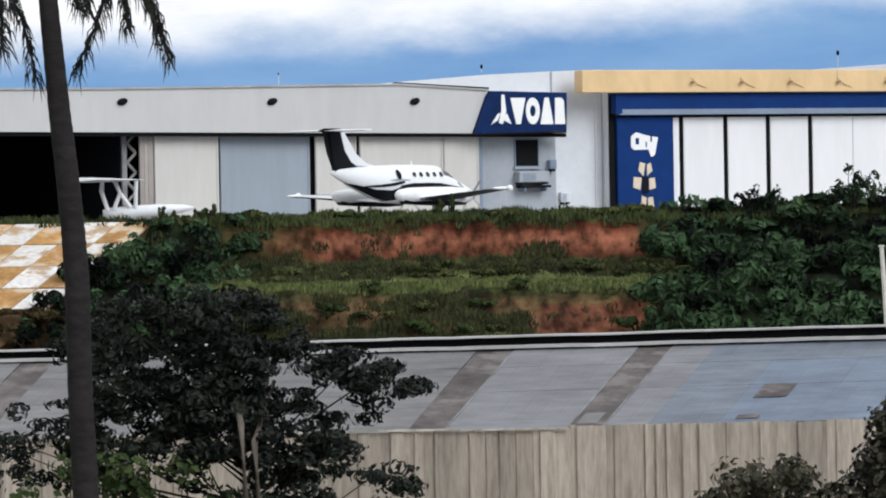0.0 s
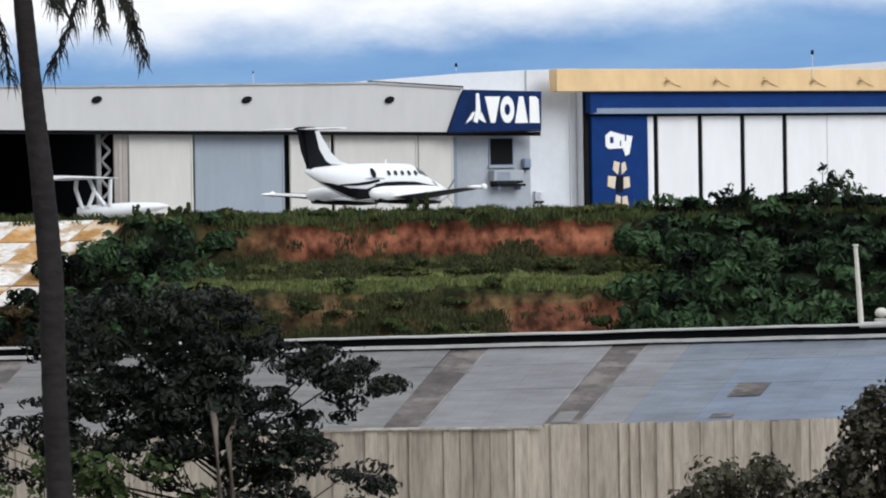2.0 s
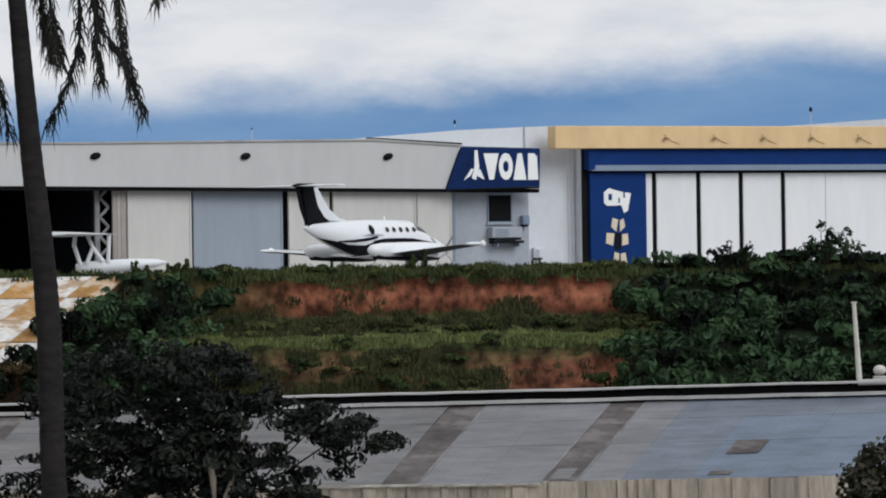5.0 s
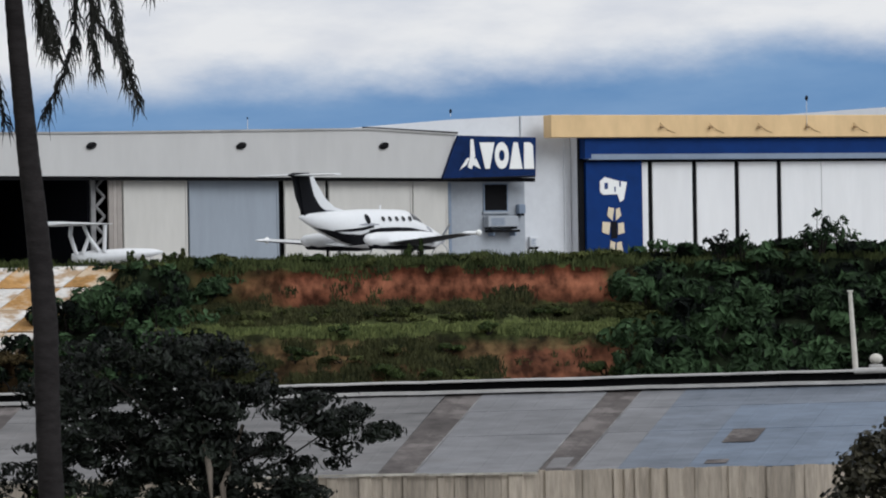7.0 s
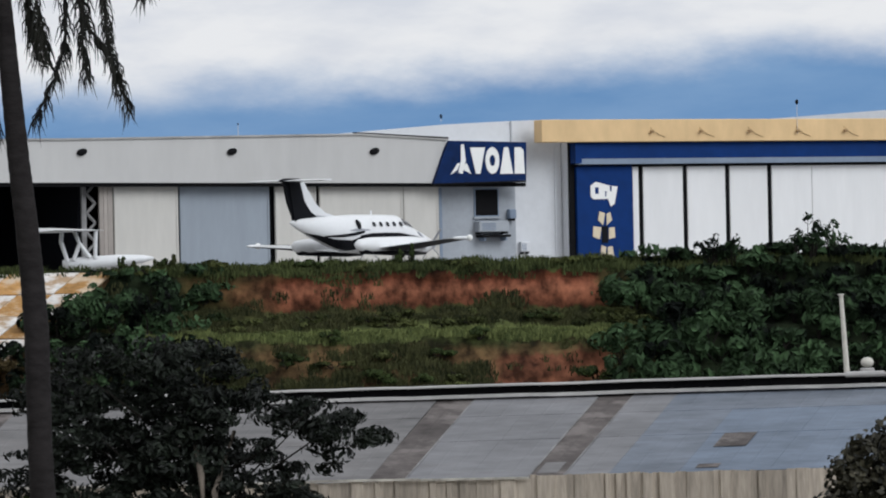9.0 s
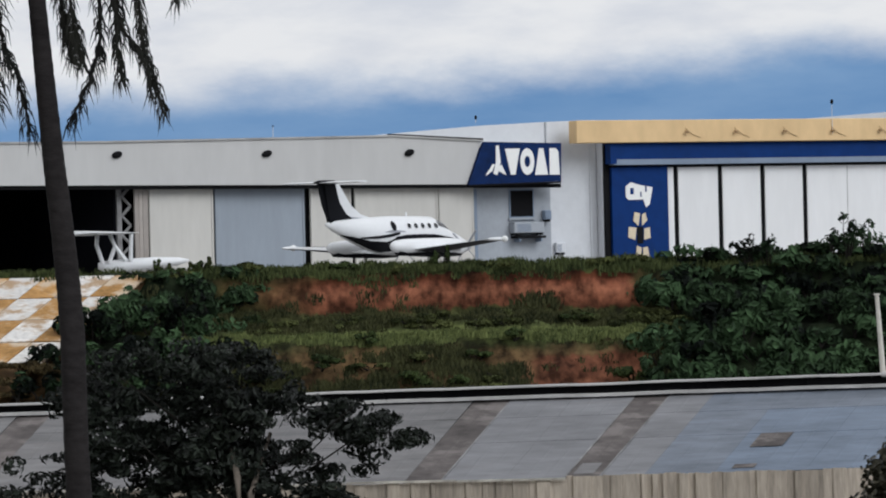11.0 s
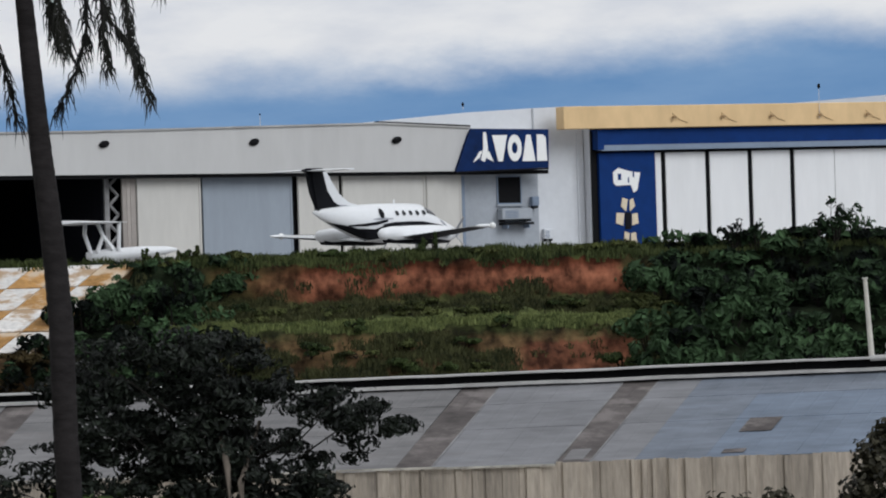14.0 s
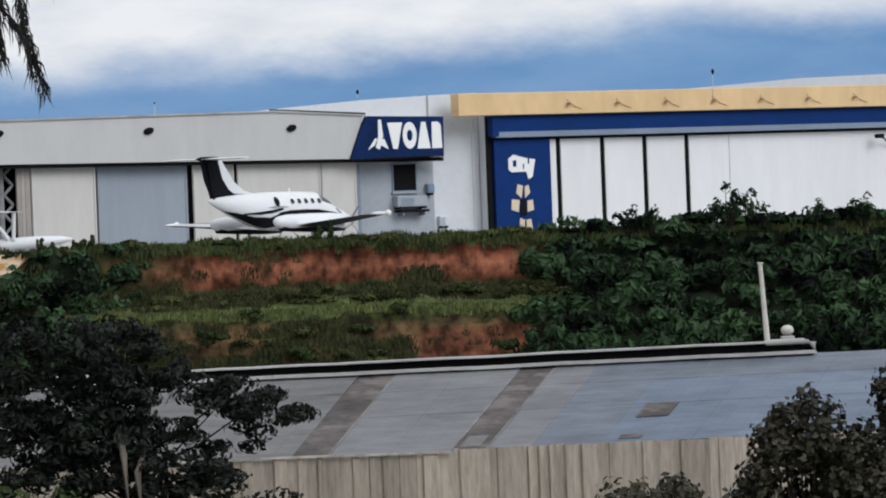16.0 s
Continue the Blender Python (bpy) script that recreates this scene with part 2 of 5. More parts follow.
M_STEEL = material("white_steel_tube", (0.60, 0.60, 0.60), 0.45, vary=0.15)
M_SHIPWHITE = material("white_aircraft_paint", (0.74, 0.75, 0.76), 0.25, vary=0.05, bump=0.0)
M_SHIPBLACK = material("black_aircraft_paint", (0.005, 0.0055, 0.008), 0.6, vary=0.2, bump=0.0)
M_SHIPGREY = material("grey_aircraft_stripe", (0.30, 0.31, 0.34), 0.3, vary=0.1, bump=0.0)
M_LAMP = material("brown_lamp_metal", (0.33, 0.22, 0.115), 0.6)
M_RUBBER = material("black_rubber", (0.02, 0.02, 0.02), 0.85)
M_GLASS = material("dark_window_glass", (0.02, 0.022, 0.026), 0.12, vary=0.1, bump=0.0)
M_SIGN = material("white_sign_face", (0.82, 0.82, 0.80), 0.5, vary=0.04, bump=0.0)
M_TAN = material("tan_sign_shape", (0.66, 0.57, 0.42), 0.6, vary=0.15)
M_ROOF = material("weathered_roof_sheet", (0.178, 0.174, 0.175), 0.65, vary=0.42, grain=1.6, broad=0.16, bump=0.12, dirt=(0.125, 0.112, 0.106), dirt_at=0.6, shades=0.04, stretch=(0.5, 1.3, 1))
M_BLUEROOF = material("bluish_roof_sheet", (0.155, 0.190, 0.246), 0.55, vary=0.32, grain=1.6, broad=0.25, bump=0.1, shades=0.02, stretch=(0.5, 1.3, 1))
M_LIGHTROOF = material("pale_grey_roof_sheet", (0.190, 0.191, 0.201), 0.6, vary=0.3, grain=1.6, broad=0.3, bump=0.1, dirt=(0.135, 0.128, 0.128), dirt_at=0.66, shades=0.02, stretch=(0.5, 1.3, 1))
M_MIDROOF = material("grey_blue_roof_sheet", (0.163, 0.184, 0.220), 0.6, vary=0.36, grain=1.6, broad=0.25, bump=0.1, shades=0.02, stretch=(0.5, 1.3, 1))
M_STRIP = material("grimy_skylight_sheet", (0.112, 0.099, 0.095), 0.75, vary=0.5, grain=1.4, broad=0.9, bump=0.1, dirt=(0.175, 0.157, 0.150), dirt_at=0.58, shades=0.2)
M_JOINT = material("dull_joint_strip", (0.23, 0.228, 0.228), 0.65, vary=0.6, grain=1.2, broad=0.8)
# Pale colour for the light caught along the fence top.
M_LITEDGE = material("lit_fence_edge", (0.44, 0.41, 0.36), 0.8, vary=0.6, grain=2.0, broad=1.2)
M_CAP = material("pale_ridge_metal", (0.40, 0.39, 0.38), 0.55, vary=0.3, grain=1.2, broad=0.4)
M_FENCE = material("beige_fence_sheet", (0.392, 0.338, 0.280), 0.75, vary=0.42, grain=7.0, broad=0.7, bump=0.1, dirt=(0.17, 0.148, 0.128), dirt_at=0.62, shades=0.18, stretch=(1.5, 1, 0.18))
M_POLE = material("pale_concrete_pole", (0.58, 0.56, 0.50), 0.8, vary=0.2)
M_TILE_W = material("whitewashed_slab", (0.68, 0.66, 0.63), 0.85, vary=0.28, grain=3.0, broad=0.7, dirt=(0.38, 0.27, 0.17), dirt_at=0.51, shades=0.1)
M_TILE_O = material("faded_orange_slab", (0.42, 0.235, 0.085), 0.85, vary=0.4, grain=3.0, broad=0.7, dirt=(0.52, 0.42, 0.31), dirt_at=0.54, shades=0.25)
M_SOIL = material("bare_brown_soil", (0.085, 0.052, 0.024), 0.95, vary=0.45, grain=2.0, broad=0.5, bump=0.4)
M_TRUNK = material("grey_palm_bark", (0.025, 0.022, 0.022), 0.95, vary=0.45, grain=5.0, broad=1.2, bump=0.5, stretch=(1, 1, 2.2))
M_BARK = material("pale_bark", (0.13, 0.11, 0.09), 0.9, vary=0.5, grain=9.0, broad=1.5, bump=0.5, stretch=(1, 1, 0.4))
M_TWIG = material("dark_bark", (0.016, 0.014, 0.012), 0.9, vary=0.4, grain=9.0)
M_FROND = leaf_material("palm_leaflets", (0.005, 0.0055, 0.006), (0.034, 0.034, 0.028))
M_TREE = leaf_material("dark_tree_leaves", (0.003, 0.0042, 0.003), (0.026, 0.034, 0.023), 0.55, 0.4, 0.2)
M_GREEN = leaf_material("green_bush_leaves", (0.008, 0.014, 0.005), (0.045, 0.065, 0.02))
M_BUSH = leaf_material("bank_bush_leaves", (0.0012, 0.003, 0.0018), (0.058, 0.104, 0.046), 0.8, 0.24, 0.12, 0.55)
M_WEED = leaf_material("olive_weed_leaves", (0.012, 0.016, 0.005), (0.095, 0.108, 0.036), 0.8, 0.3)
M_NEAR = leaf_material("near_bush_leaves", (0.004, 0.005, 0.004), (0.058, 0.053, 0.033), 0.55, 0.5, 0.2)
M_FOOT = leaf_material("dull_brown_weed_leaves", (0.016, 0.012, 0.005), (0.090, 0.066, 0.028), 0.8, 0.35)
# Brighter than the other grass: the shelf's sunlight is in these colours.
M_SHELF = leaf_material("sunlit_shelf_grass", (0.040, 0.054, 0.018), (0.16, 0.185, 0.064))
M_DULL = leaf_material("dull_slope_grass", (0.010, 0.013, 0.005), (0.066, 0.068, 0.026))
M_GRASS = leaf_material("long_grass", (0.016, 0.024, 0.008), (0.080, 0.096, 0.032))


# ---- builders ----
def mesh_object(name, bm, mat, smooth=False):
    me = bpy.data.meshes.new(name)
    bm.normal_update()
    bm.to_mesh(me)
    bm.free()
    me.materials.append(mat)
    if smooth:
        me.polygons.foreach_set("use_smooth", [True] * len(me.polygons))
    return new(name, me)


def part(name, bm, mat, parent, label="", smooth=False):
    ob = mesh_object(name, bm, mat, smooth)
    ob.parent = parent
    return tagged(ob, label)


def thing(name, m, label, category, group="", kind=""):
    ob = new(name)
    ob.empty_display_size = 0.2
    ob.matrix_basis = m
    return tagged(ob, label, category, group, kind)


def box(bm, x0, x1, y0, y1, z0, z1, bevel=0.0):
    r = bmesh.ops.create_cube(bm, size=1.0)
    for v in r["verts"]:
        v.co = Vector(((x0 + x1) / 2 + v.co.x * (x1 - x0), (y0 + y1) / 2 + v.co.y * (y1 - y0), (z0 + z1) / 2 + v.co.z * (z1 - z0)))
    if bevel:
        edges = list({e for v in r["verts"] for e in v.link_edges})
        bmesh.ops.bevel(bm, geom=edges, offset=bevel, segments=1, affect="EDGES")
    return bm


def boxes(*spans, bevel=0.0):
    bm = bmesh.new()
    for s in spans:
        box(bm, *s, bevel=bevel)
    return bm


def slab(outline, y0, y1, bevel=0.0):
    """A plate whose outline is given in x and z, from y0 to y1."""
    bm = bmesh.new()
    front = [bm.verts.new((x, y0, z)) for x, z in outline]
    back = [bm.verts.new((x, y1, z)) for x, z in outline]
    bm.faces.new(front)
    bm.faces.new(back[::-1])
    for i in range(len(outline)):
        j = (i + 1) % len(outline)
        bm.faces.new((front[j], front[i], back[i], back[j]))
    bmesh.ops.recalc_face_normals(bm, faces=bm.faces)
    return bm


def tube(bm, points, radii, sides=8):
    """A round bar through the points, closed at both ends."""
    rings = []
    pts = [Vector(p) for p in points]
    for i, p in enumerate(pts):
        d = (pts[min(i + 1, len(pts) - 1)] - pts[max(i - 1, 0)]).normalized()
        a = d.orthogonal().normalized() if abs(d.z) < 0.9 else d.cross(Vector((0, 1, 0))).normalized()
        b = d.cross(a)
        rings.append([bm.verts.new(p + (a * math.cos(k * math.tau / sides) + b * math.sin(k * math.tau / sides)) * radii[i]) for k in range(sides)])
    for r0, r1 in zip(rings, rings[1:]):
        for k in range(sides):
            bm.faces.new((r0[k], r0[(k + 1) % sides], r1[(k + 1) % sides], r1[k]))
    bm.faces.new(rings[0][::-1])
    bm.faces.new(rings[-1])
    return bm


def loft(bm, stations, sides=16):
    """A body along x: stations of x, middle height, half width, half height."""
    rings = []
    for x, z, w, h in stations:
        rings.append([bm.verts.new((x, w * math.cos(k * math.tau / sides), z + h * math.sin(k * math.tau / sides))) for k in range(sides)])
    for r0, r1 in zip(rings, rings[1:]):
        for k in range(sides):
            bm.faces.new((r0[k], r0[(k + 1) % sides], r1[(k + 1) % sides], r1[k]))
    bm.faces.new(rings[0][::-1])
    bm.faces.new(rings[-1])
    bmesh.ops.recalc_face_normals(bm, faces=bm.faces)
    return bm


def aerofoil(bm, sections):
    """A wing through sections: leading edge x, trailing edge x, y, z, thickness."""
    rings = []
    for xl, xt, y, z, t in sections:
        prof = [(0, 0), (0.08, 0.5), (0.3, 0.62), (0.65, 0.35), (1, 0.03), (1, -0.03), (0.65, -0.25), (0.3, -0.4), (0.08, -0.35)]
        rings.append([bm.verts.new((xl + (xt - xl) * c, y, z + t * h)) for c, h in prof])
    for r0, r1 in zip(rings, rings[1:]):
        for k in range(len(r0)):
            j = (k + 1) % len(r0)
            bm.faces.new((r0[k], r0[j], r1[j], r1[k]))
    bm.faces.new(rings[0])
    bm.faces.new(rings[-1])
    bmesh.ops.recalc_face_normals(bm, faces=bm.faces)
    return bm


def leaves_mesh(name, places, normals, sizes, rng, slim=0.5):
    """Many small folded leaves, one island each."""
    n = len(places)
    d = rng.normal(size=(n, 3))
    d -= 0.85 * np.sum(d * normals, axis=1)[:, None] * normals
    d /= np.linalg.norm(d, axis=1)[:, None]
    nn = normals + 0.35 * rng.normal(size=(n, 3))
    side = np.cross(d, nn)
    side /= np.linalg.norm(side, axis=1)[:, None] + 1e-9
    up = np.cross(side, d)
    s = sizes[:, None]
    v = np.stack([places - d * s * 0.5, places + side * s * slim * 0.5 + up * s * 0.1, places + d * s * 0.5, places - side * s * slim * 0.5 + up * s * 0.1], axis=1).reshape(-1, 3)
    i = np.arange(n) * 4
    faces = np.concatenate([np.stack([i, i + 1, i + 2], 1), np.stack([i, i + 2, i + 3], 1)]).tolist()
    me = bpy.data.meshes.new(name)
    me.from_pydata(v.tolist(), [], faces)
    return me


def clumps(rng, blobs, per_area, size):
    """Leaf places on and in the shells of the blobs (centre, radii), more of them outside than inside, with gaps."""
    places, normals = [], []
    for c, r in blobs:
        c, r = np.array(c, float), np.array(r, float)
        n = max(12, int(per_area * (r[0] * r[1] + r[1] * r[2] + r[0] * r[2])))
        d = rng.normal(size=(n, 3))
        d /= np.linalg.norm(d, axis=1)[:, None]
        k = rng.uniform(0.45, 1.12, n) ** 0.6
        p = c + d * r * k[:, None]
        w = np.sin(p[:, 0] * 2.3 / size * 0.12 + 1.3) + np.sin(p[:, 2] * 2.9 / size * 0.12) + np.sin(p[:, 1] * 1.7 / size * 0.12 + 0.7)
        keep = w > -1.15
        places.append(p[keep])
        normals.append(d[keep])
    places, normals = np.concatenate(places), np.concatenate(normals)
    return places, normals, size * rng.uniform(0.6, 1.4, len(places))


def shrub(name, base, blobs, leaf, per_area, mat, stem_mat, label, category, group="", seed=1, stem=0.05, slim=0.55):
    """A bush or tree: stems from the base into each clump, and a crown of leaves. Blobs are relative to the base."""
    rng = np.random.default_rng(seed)
    t = thing(name, pose(*base), label, category, group)
    bm = bmesh.new()
    for c, r in blobs:
        c = Vector(c)
        mid = Vector((c.x * 0.35, c.y * 0.35, c.z * 0.55)) + Vector(rng.normal(size=3) * 0.12)
        tube(bm, [(c.x * 0.05, c.y * 0.05, -0.15), mid, c * 0.97], [stem, stem * 0.7, stem * 0.25], 6)
    part("trunk", bm, stem_mat, t)
    me = leaves_mesh("crown", *clumps(rng, blobs, per_area, leaf), rng, slim)
    me.materials.append(mat)
    crown = new("crown", me)
    crown.parent = t
    return t


# ---- ground ----
def bank_height(x, y):
    """Height of the ground: a rise at the camera, low land, a cut bank in two steps, then the level apron."""
    ys = (-4000, 6, 60, 150, 178, 184, 188.2, 191.6, 192.6, 196.6, 198.0, 199.4, 201.0, 204.0, 4000)
    zs = (-0.7, -0.7, -9, -9, -8.6, -6.4, -4.6, -2.75, -2.45, -1.75, -1.35, 0.45, 0.78, 0.0, 0.0)
    wave = 0.5 * noise.noise((x * 0.11, 3.0, 0)) + 0.25 * noise.noise((x * 0.5, 7.0, 0))
    wave += 0.34 * noise.noise((x * 1.5, 13.0, 0)) + 0.16 * noise.noise((x * 3.1, 17.0, 0)) if 197 < y < 200 else 0.0
    shift = wave if 180 < y < 203 and -60 < x < 70 else 0
    z = float(np.interp(y + shift, ys, zs))
    if 184 < y < 203 and -60 < x < 70:
        z += 0.16 * noise.noise((x * 1.9, y * 0.25, 9.0)) + 0.22 * noise.noise((x * 0.8, y * 0.8, 1.0)) + 0.1 * noise.noise((x * 2.1, y * 2.1, 5.0))
    return z


def build_ground():
    xs = [-3500, -1200, -400, -150, -80, -60] + [round(-45 + 0.45 * i, 3) for i in range(210)] + [60, 80, 150, 400, 1200, 3500]
    ys = [-3500, -800, -200, -40, 0, 6, 20, 40, 60, 100, 150, 170, 178, 181] + [round(184 + 0.3 * i, 3) for i in range(60)] + [202.4, 203.2, 204, 206, 230, 300, 700, 1800, 3800]
    verts = [(x, y, bank_height(x, y)) for y in ys for x in xs]
    w = len(xs)
    faces = [(j * w + i, j * w + i + 1, (j + 1) * w + i + 1, (j + 1) * w + i) for j in range(len(ys) - 1) for i in range(w - 1)]
    me = bpy.data.meshes.new("ground")
    me.from_pydata(verts, [], faces)
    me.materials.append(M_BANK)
    me.materials.append(M_APRON)
    for p in me.polygons:
        p.use_smooth = True
        if p.center.y > 204:
            p.material_index = 1
    tagged(new("ground", me), "red earth bank with grass shelves below a concrete apron", "ground", kind="structure")


build_ground()


# ---- hangar with the grey fascia ----
FRONT = 25.0  # degrees by which the hangar row turns away


def front(u, v=0.0, z=0.0):
    """A place in the row of hangars: u along the front, v behind it."""
    c, s = math.cos(radians(FRONT)), math.sin(radians(FRONT))
    return Vector((u * c - v * s, 236 + u * s + v * c, z))


ROW = Matrix.Translation((0, 236, 0)) @ Matrix.Rotation(radians(FRONT), 4, "Z")


def grey_hangar():
    h = thing("hangar", ROW.copy(), "long grey hangar with pale sliding doors and one dark open bay", "hangar")
    part("fascia", slab([(-36, 5.68), (1.72, 5.27), (2.68, 7.66), (-2.8, 7.98), (-20, 7.80), (-36, 7.80)], -0.35, 0.05), M_FASCIA, h, "light grey metal fascia band")
    part("fascia_trim", slab([(-36, 7.80), (-20, 7.80), (-2.8, 7.98), (2.75, 7.66), (2.78, 7.75), (-2.8, 8.08), (-20, 7.90), (-36, 7.90)], -0.45, 0.1), M_CAP, h, "thin pale top edge")
    for a, b in (((-2.9, 8.09), (2.79, 7.76)),):
        part("roof_edge", slab([a, b, (b[0], b[1] + 0.08), (a[0], a[1] + 0.06)], -0.40, 0.1), M_DARK, h, "dark edge of the roof sheet")
    # Near-black strip that stands for the fascia's shadow line.
    part("soffit_shade", slab([(-36, 5.46), (7.7, 5.02), (7.7, 5.24), (1.9, 5.255), (-36, 5.665)], -0.2, 0.3), M_DARK, h, "dark strip for the shade under the fascia")
    part("roof", boxes((-36, 7.6, 0.15, 30, 7.35, 7.5)), M_FASCIA, h)
    # Walls, lining and floor of the bay carry its shade as their colour.
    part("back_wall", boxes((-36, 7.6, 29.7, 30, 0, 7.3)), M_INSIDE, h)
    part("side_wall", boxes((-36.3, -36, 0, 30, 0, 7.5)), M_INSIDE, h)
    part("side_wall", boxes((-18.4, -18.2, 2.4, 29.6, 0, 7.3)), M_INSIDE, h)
    part("lining", boxes((-35.9, -18.5, 0.4, 29.6, 7.1, 7.3)), M_INSIDE, h, "underside of the roof, coloured dark for the unlit bay")
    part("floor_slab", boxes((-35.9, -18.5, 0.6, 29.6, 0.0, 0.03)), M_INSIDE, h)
    for u in (-27.9, -19.16, -10.40, -1.80):
        bm = bmesh.new()
        bmesh.ops.create_uvsphere(bm, u_segments=12, v_segments=8, radius=1.0)
        for v in bm.verts:
            v.co = Vector((u + v.co.x * 0.30 + v.co.z * 0.08, -0.42 + v.co.y * 0.16, 7.07 + v.co.z * 0.2 - u * 0.004))
        lamp = part("floodlight", bm, M_DARK, h, "small dark oval floodlight", smooth=True)
        part("bracket", boxes((u - 0.05, u + 0.05, -0.42, -0.3, 7.1, 7.36)), M_STEEL, lamp)
    for u0, u1, m, v, lab in ((-17.05, -13.28, M_PALE, 0.46, ""), (-13.15, -7.78, M_GREY, 0.62, "blue-grey sliding door"), (-7.52, -5.02, M_PALE, 0.46, ""), (-4.86, 0.26, M_PALE, 0.40, ""), (0.30, 2.50, M_PALE, 0.43, "")):
        d = part("door_panel", boxes((u0, u1, v, v + 0.12, 0.05, 5.35), bevel=0.02), m, h, lab)
        for a, b in ((u0 + 0.03, u0 + 0.13), (u1 - 0.13, u1 - 0.03)):
            part("door_stile", boxes((a, b, v - 0.05, v - 0.003, 0.06, 5.3)), m, d)
    # Near-black backing: the unlit inside as it shows between the doors.
    part("door_gap", boxes((-17.2, 2.55, 0.86, 1.0, 0.05, 5.5)), M_DARK, h, "dark sheet behind the door panels, for the unlit inside")
    # lattice column at the open bay
    part("lattice_post", boxes((-18.80, -18.52, 0.75, 0.95, 0, 5.5), bevel=0.02), M_JOINT, h, "grey steel post of the lattice column")
    for k in range(10):
        a, b = (-18.5, -17.98) if k % 2 else (-17.98, -18.5)
        part("lattice_brace", tube(bmesh.new(), [(a, 0.85, 0.15 + k * 0.53), (b, 0.85, 0.15 + (k + 1) * 0.53)], [0.085, 0.085], 6), M_JOINT, h)
    for a, w in ((-17.90, 0.24), (-17.65, 0.22), (-17.42, 0.30)):
        part("folded_leaf", boxes((a, a + w, 0.42, 0.60, 0.05, 5.35), bevel=0.015), M_LEAF, h, "narrow taupe folded door leaf")
    # office end
    part("office_wall", slab([(2.7, 0), (7.6, 0), (7.6, 5.2), (2.7, 5.2)], 1.0, 1.25), M_OFFICE, h, "light grey rendered office wall")
    part("pilaster", boxes((2.6, 2.78, 0.6, 0.99, 0.05, 5.0)), M_BLUEGREY, h)
    # A near-black plate in the opening holds the darkness of the room.
    win = part("window", boxes((5.03, 6.45, 0.93, 0.99, 3.42, 4.90)), M_DARK, h, "square open office window, a dark plate for the unlit room")
    rim = boxes((4.97, 5.03, 0.9, 0.995, 3.36, 4.96), (6.45, 6.51, 0.9, 0.995, 3.36, 4.96), (5.031, 6.449, 0.9, 0.995, 4.9, 4.96), (5.031, 6.449, 0.9, 0.995, 3.36, 3.42))
    part("window_frame", rim, M_BLUEGREY, win)
    part("window_sill", boxes((4.9, 6.58, 0.82, 0.99, 3.25, 3.355)), M_OFFICE, win)


grey_hangar()


def wall_unit(name, u0, u1, z0, z1, v0, v1, mat, label, category):
    """A box-like appliance on the office wall, with its grille and bracket."""
    t = thing(name, Matrix.Translation(front(u0, v0, z0)) @ Matrix.Rotation(radians(FRONT), 4, "Z"), label, category)
    w, h, d = u1 - u0, z1 - z0, v1 - v0
    part("casing", boxes((0, w, 0, d, 0.12, h), bevel=0.04), mat, t)
    g = bmesh.new()
    for k in range(5):
        box(g, w * 0.1, w * 0.55, -0.02, -0.003, h * (0.3 + k * 0.12), h * (0.35 + k * 0.12))
    part("grille", g, M_BLUEGREY, t)
    for a in (0.08, w - 0.18):
        part("bracket", boxes((a, a + 0.1, 0.02, d, 0, 0.115)), M_DARK, t)
    return t


wall_unit("air_conditioner", 4.95, 6.85, 2.36, 3.1, 0.3, 0.98, M_OFFICE, "grey air conditioner on brackets below the office window", "air conditioner")
wall_unit("vent_box", 7.02, 7.45, 3.1, 3.75, 0.55, 0.98, M_BLUEGREY, "small grey-blue box on the office wall", "vent box")
wall_unit("meter_box", 7.9, 8.5, 1.2, 1.9, 0.95, 1.28, M_WHITE, "grey meter box low on the office wall", "meter box")


def canopy():
    t = thing("window_canopy", Matrix.Translation(front(5.05, 0.2, 2.18)) @ Matrix.Rotation(radians(FRONT), 4, "Z"), "thin dark shelf below the air conditioner", "shelf")
    part("plate", boxes((0, 1.85, 0, 0.78, 0, 0.14), bevel=0.01), M_DARK, t)
    for a in (0.2, 1.55):
        part("strut", boxes((a, a + 0.07, 0.05, 0.78, -0.2, -0.003)), M_BLUEGREY, t)


canopy()


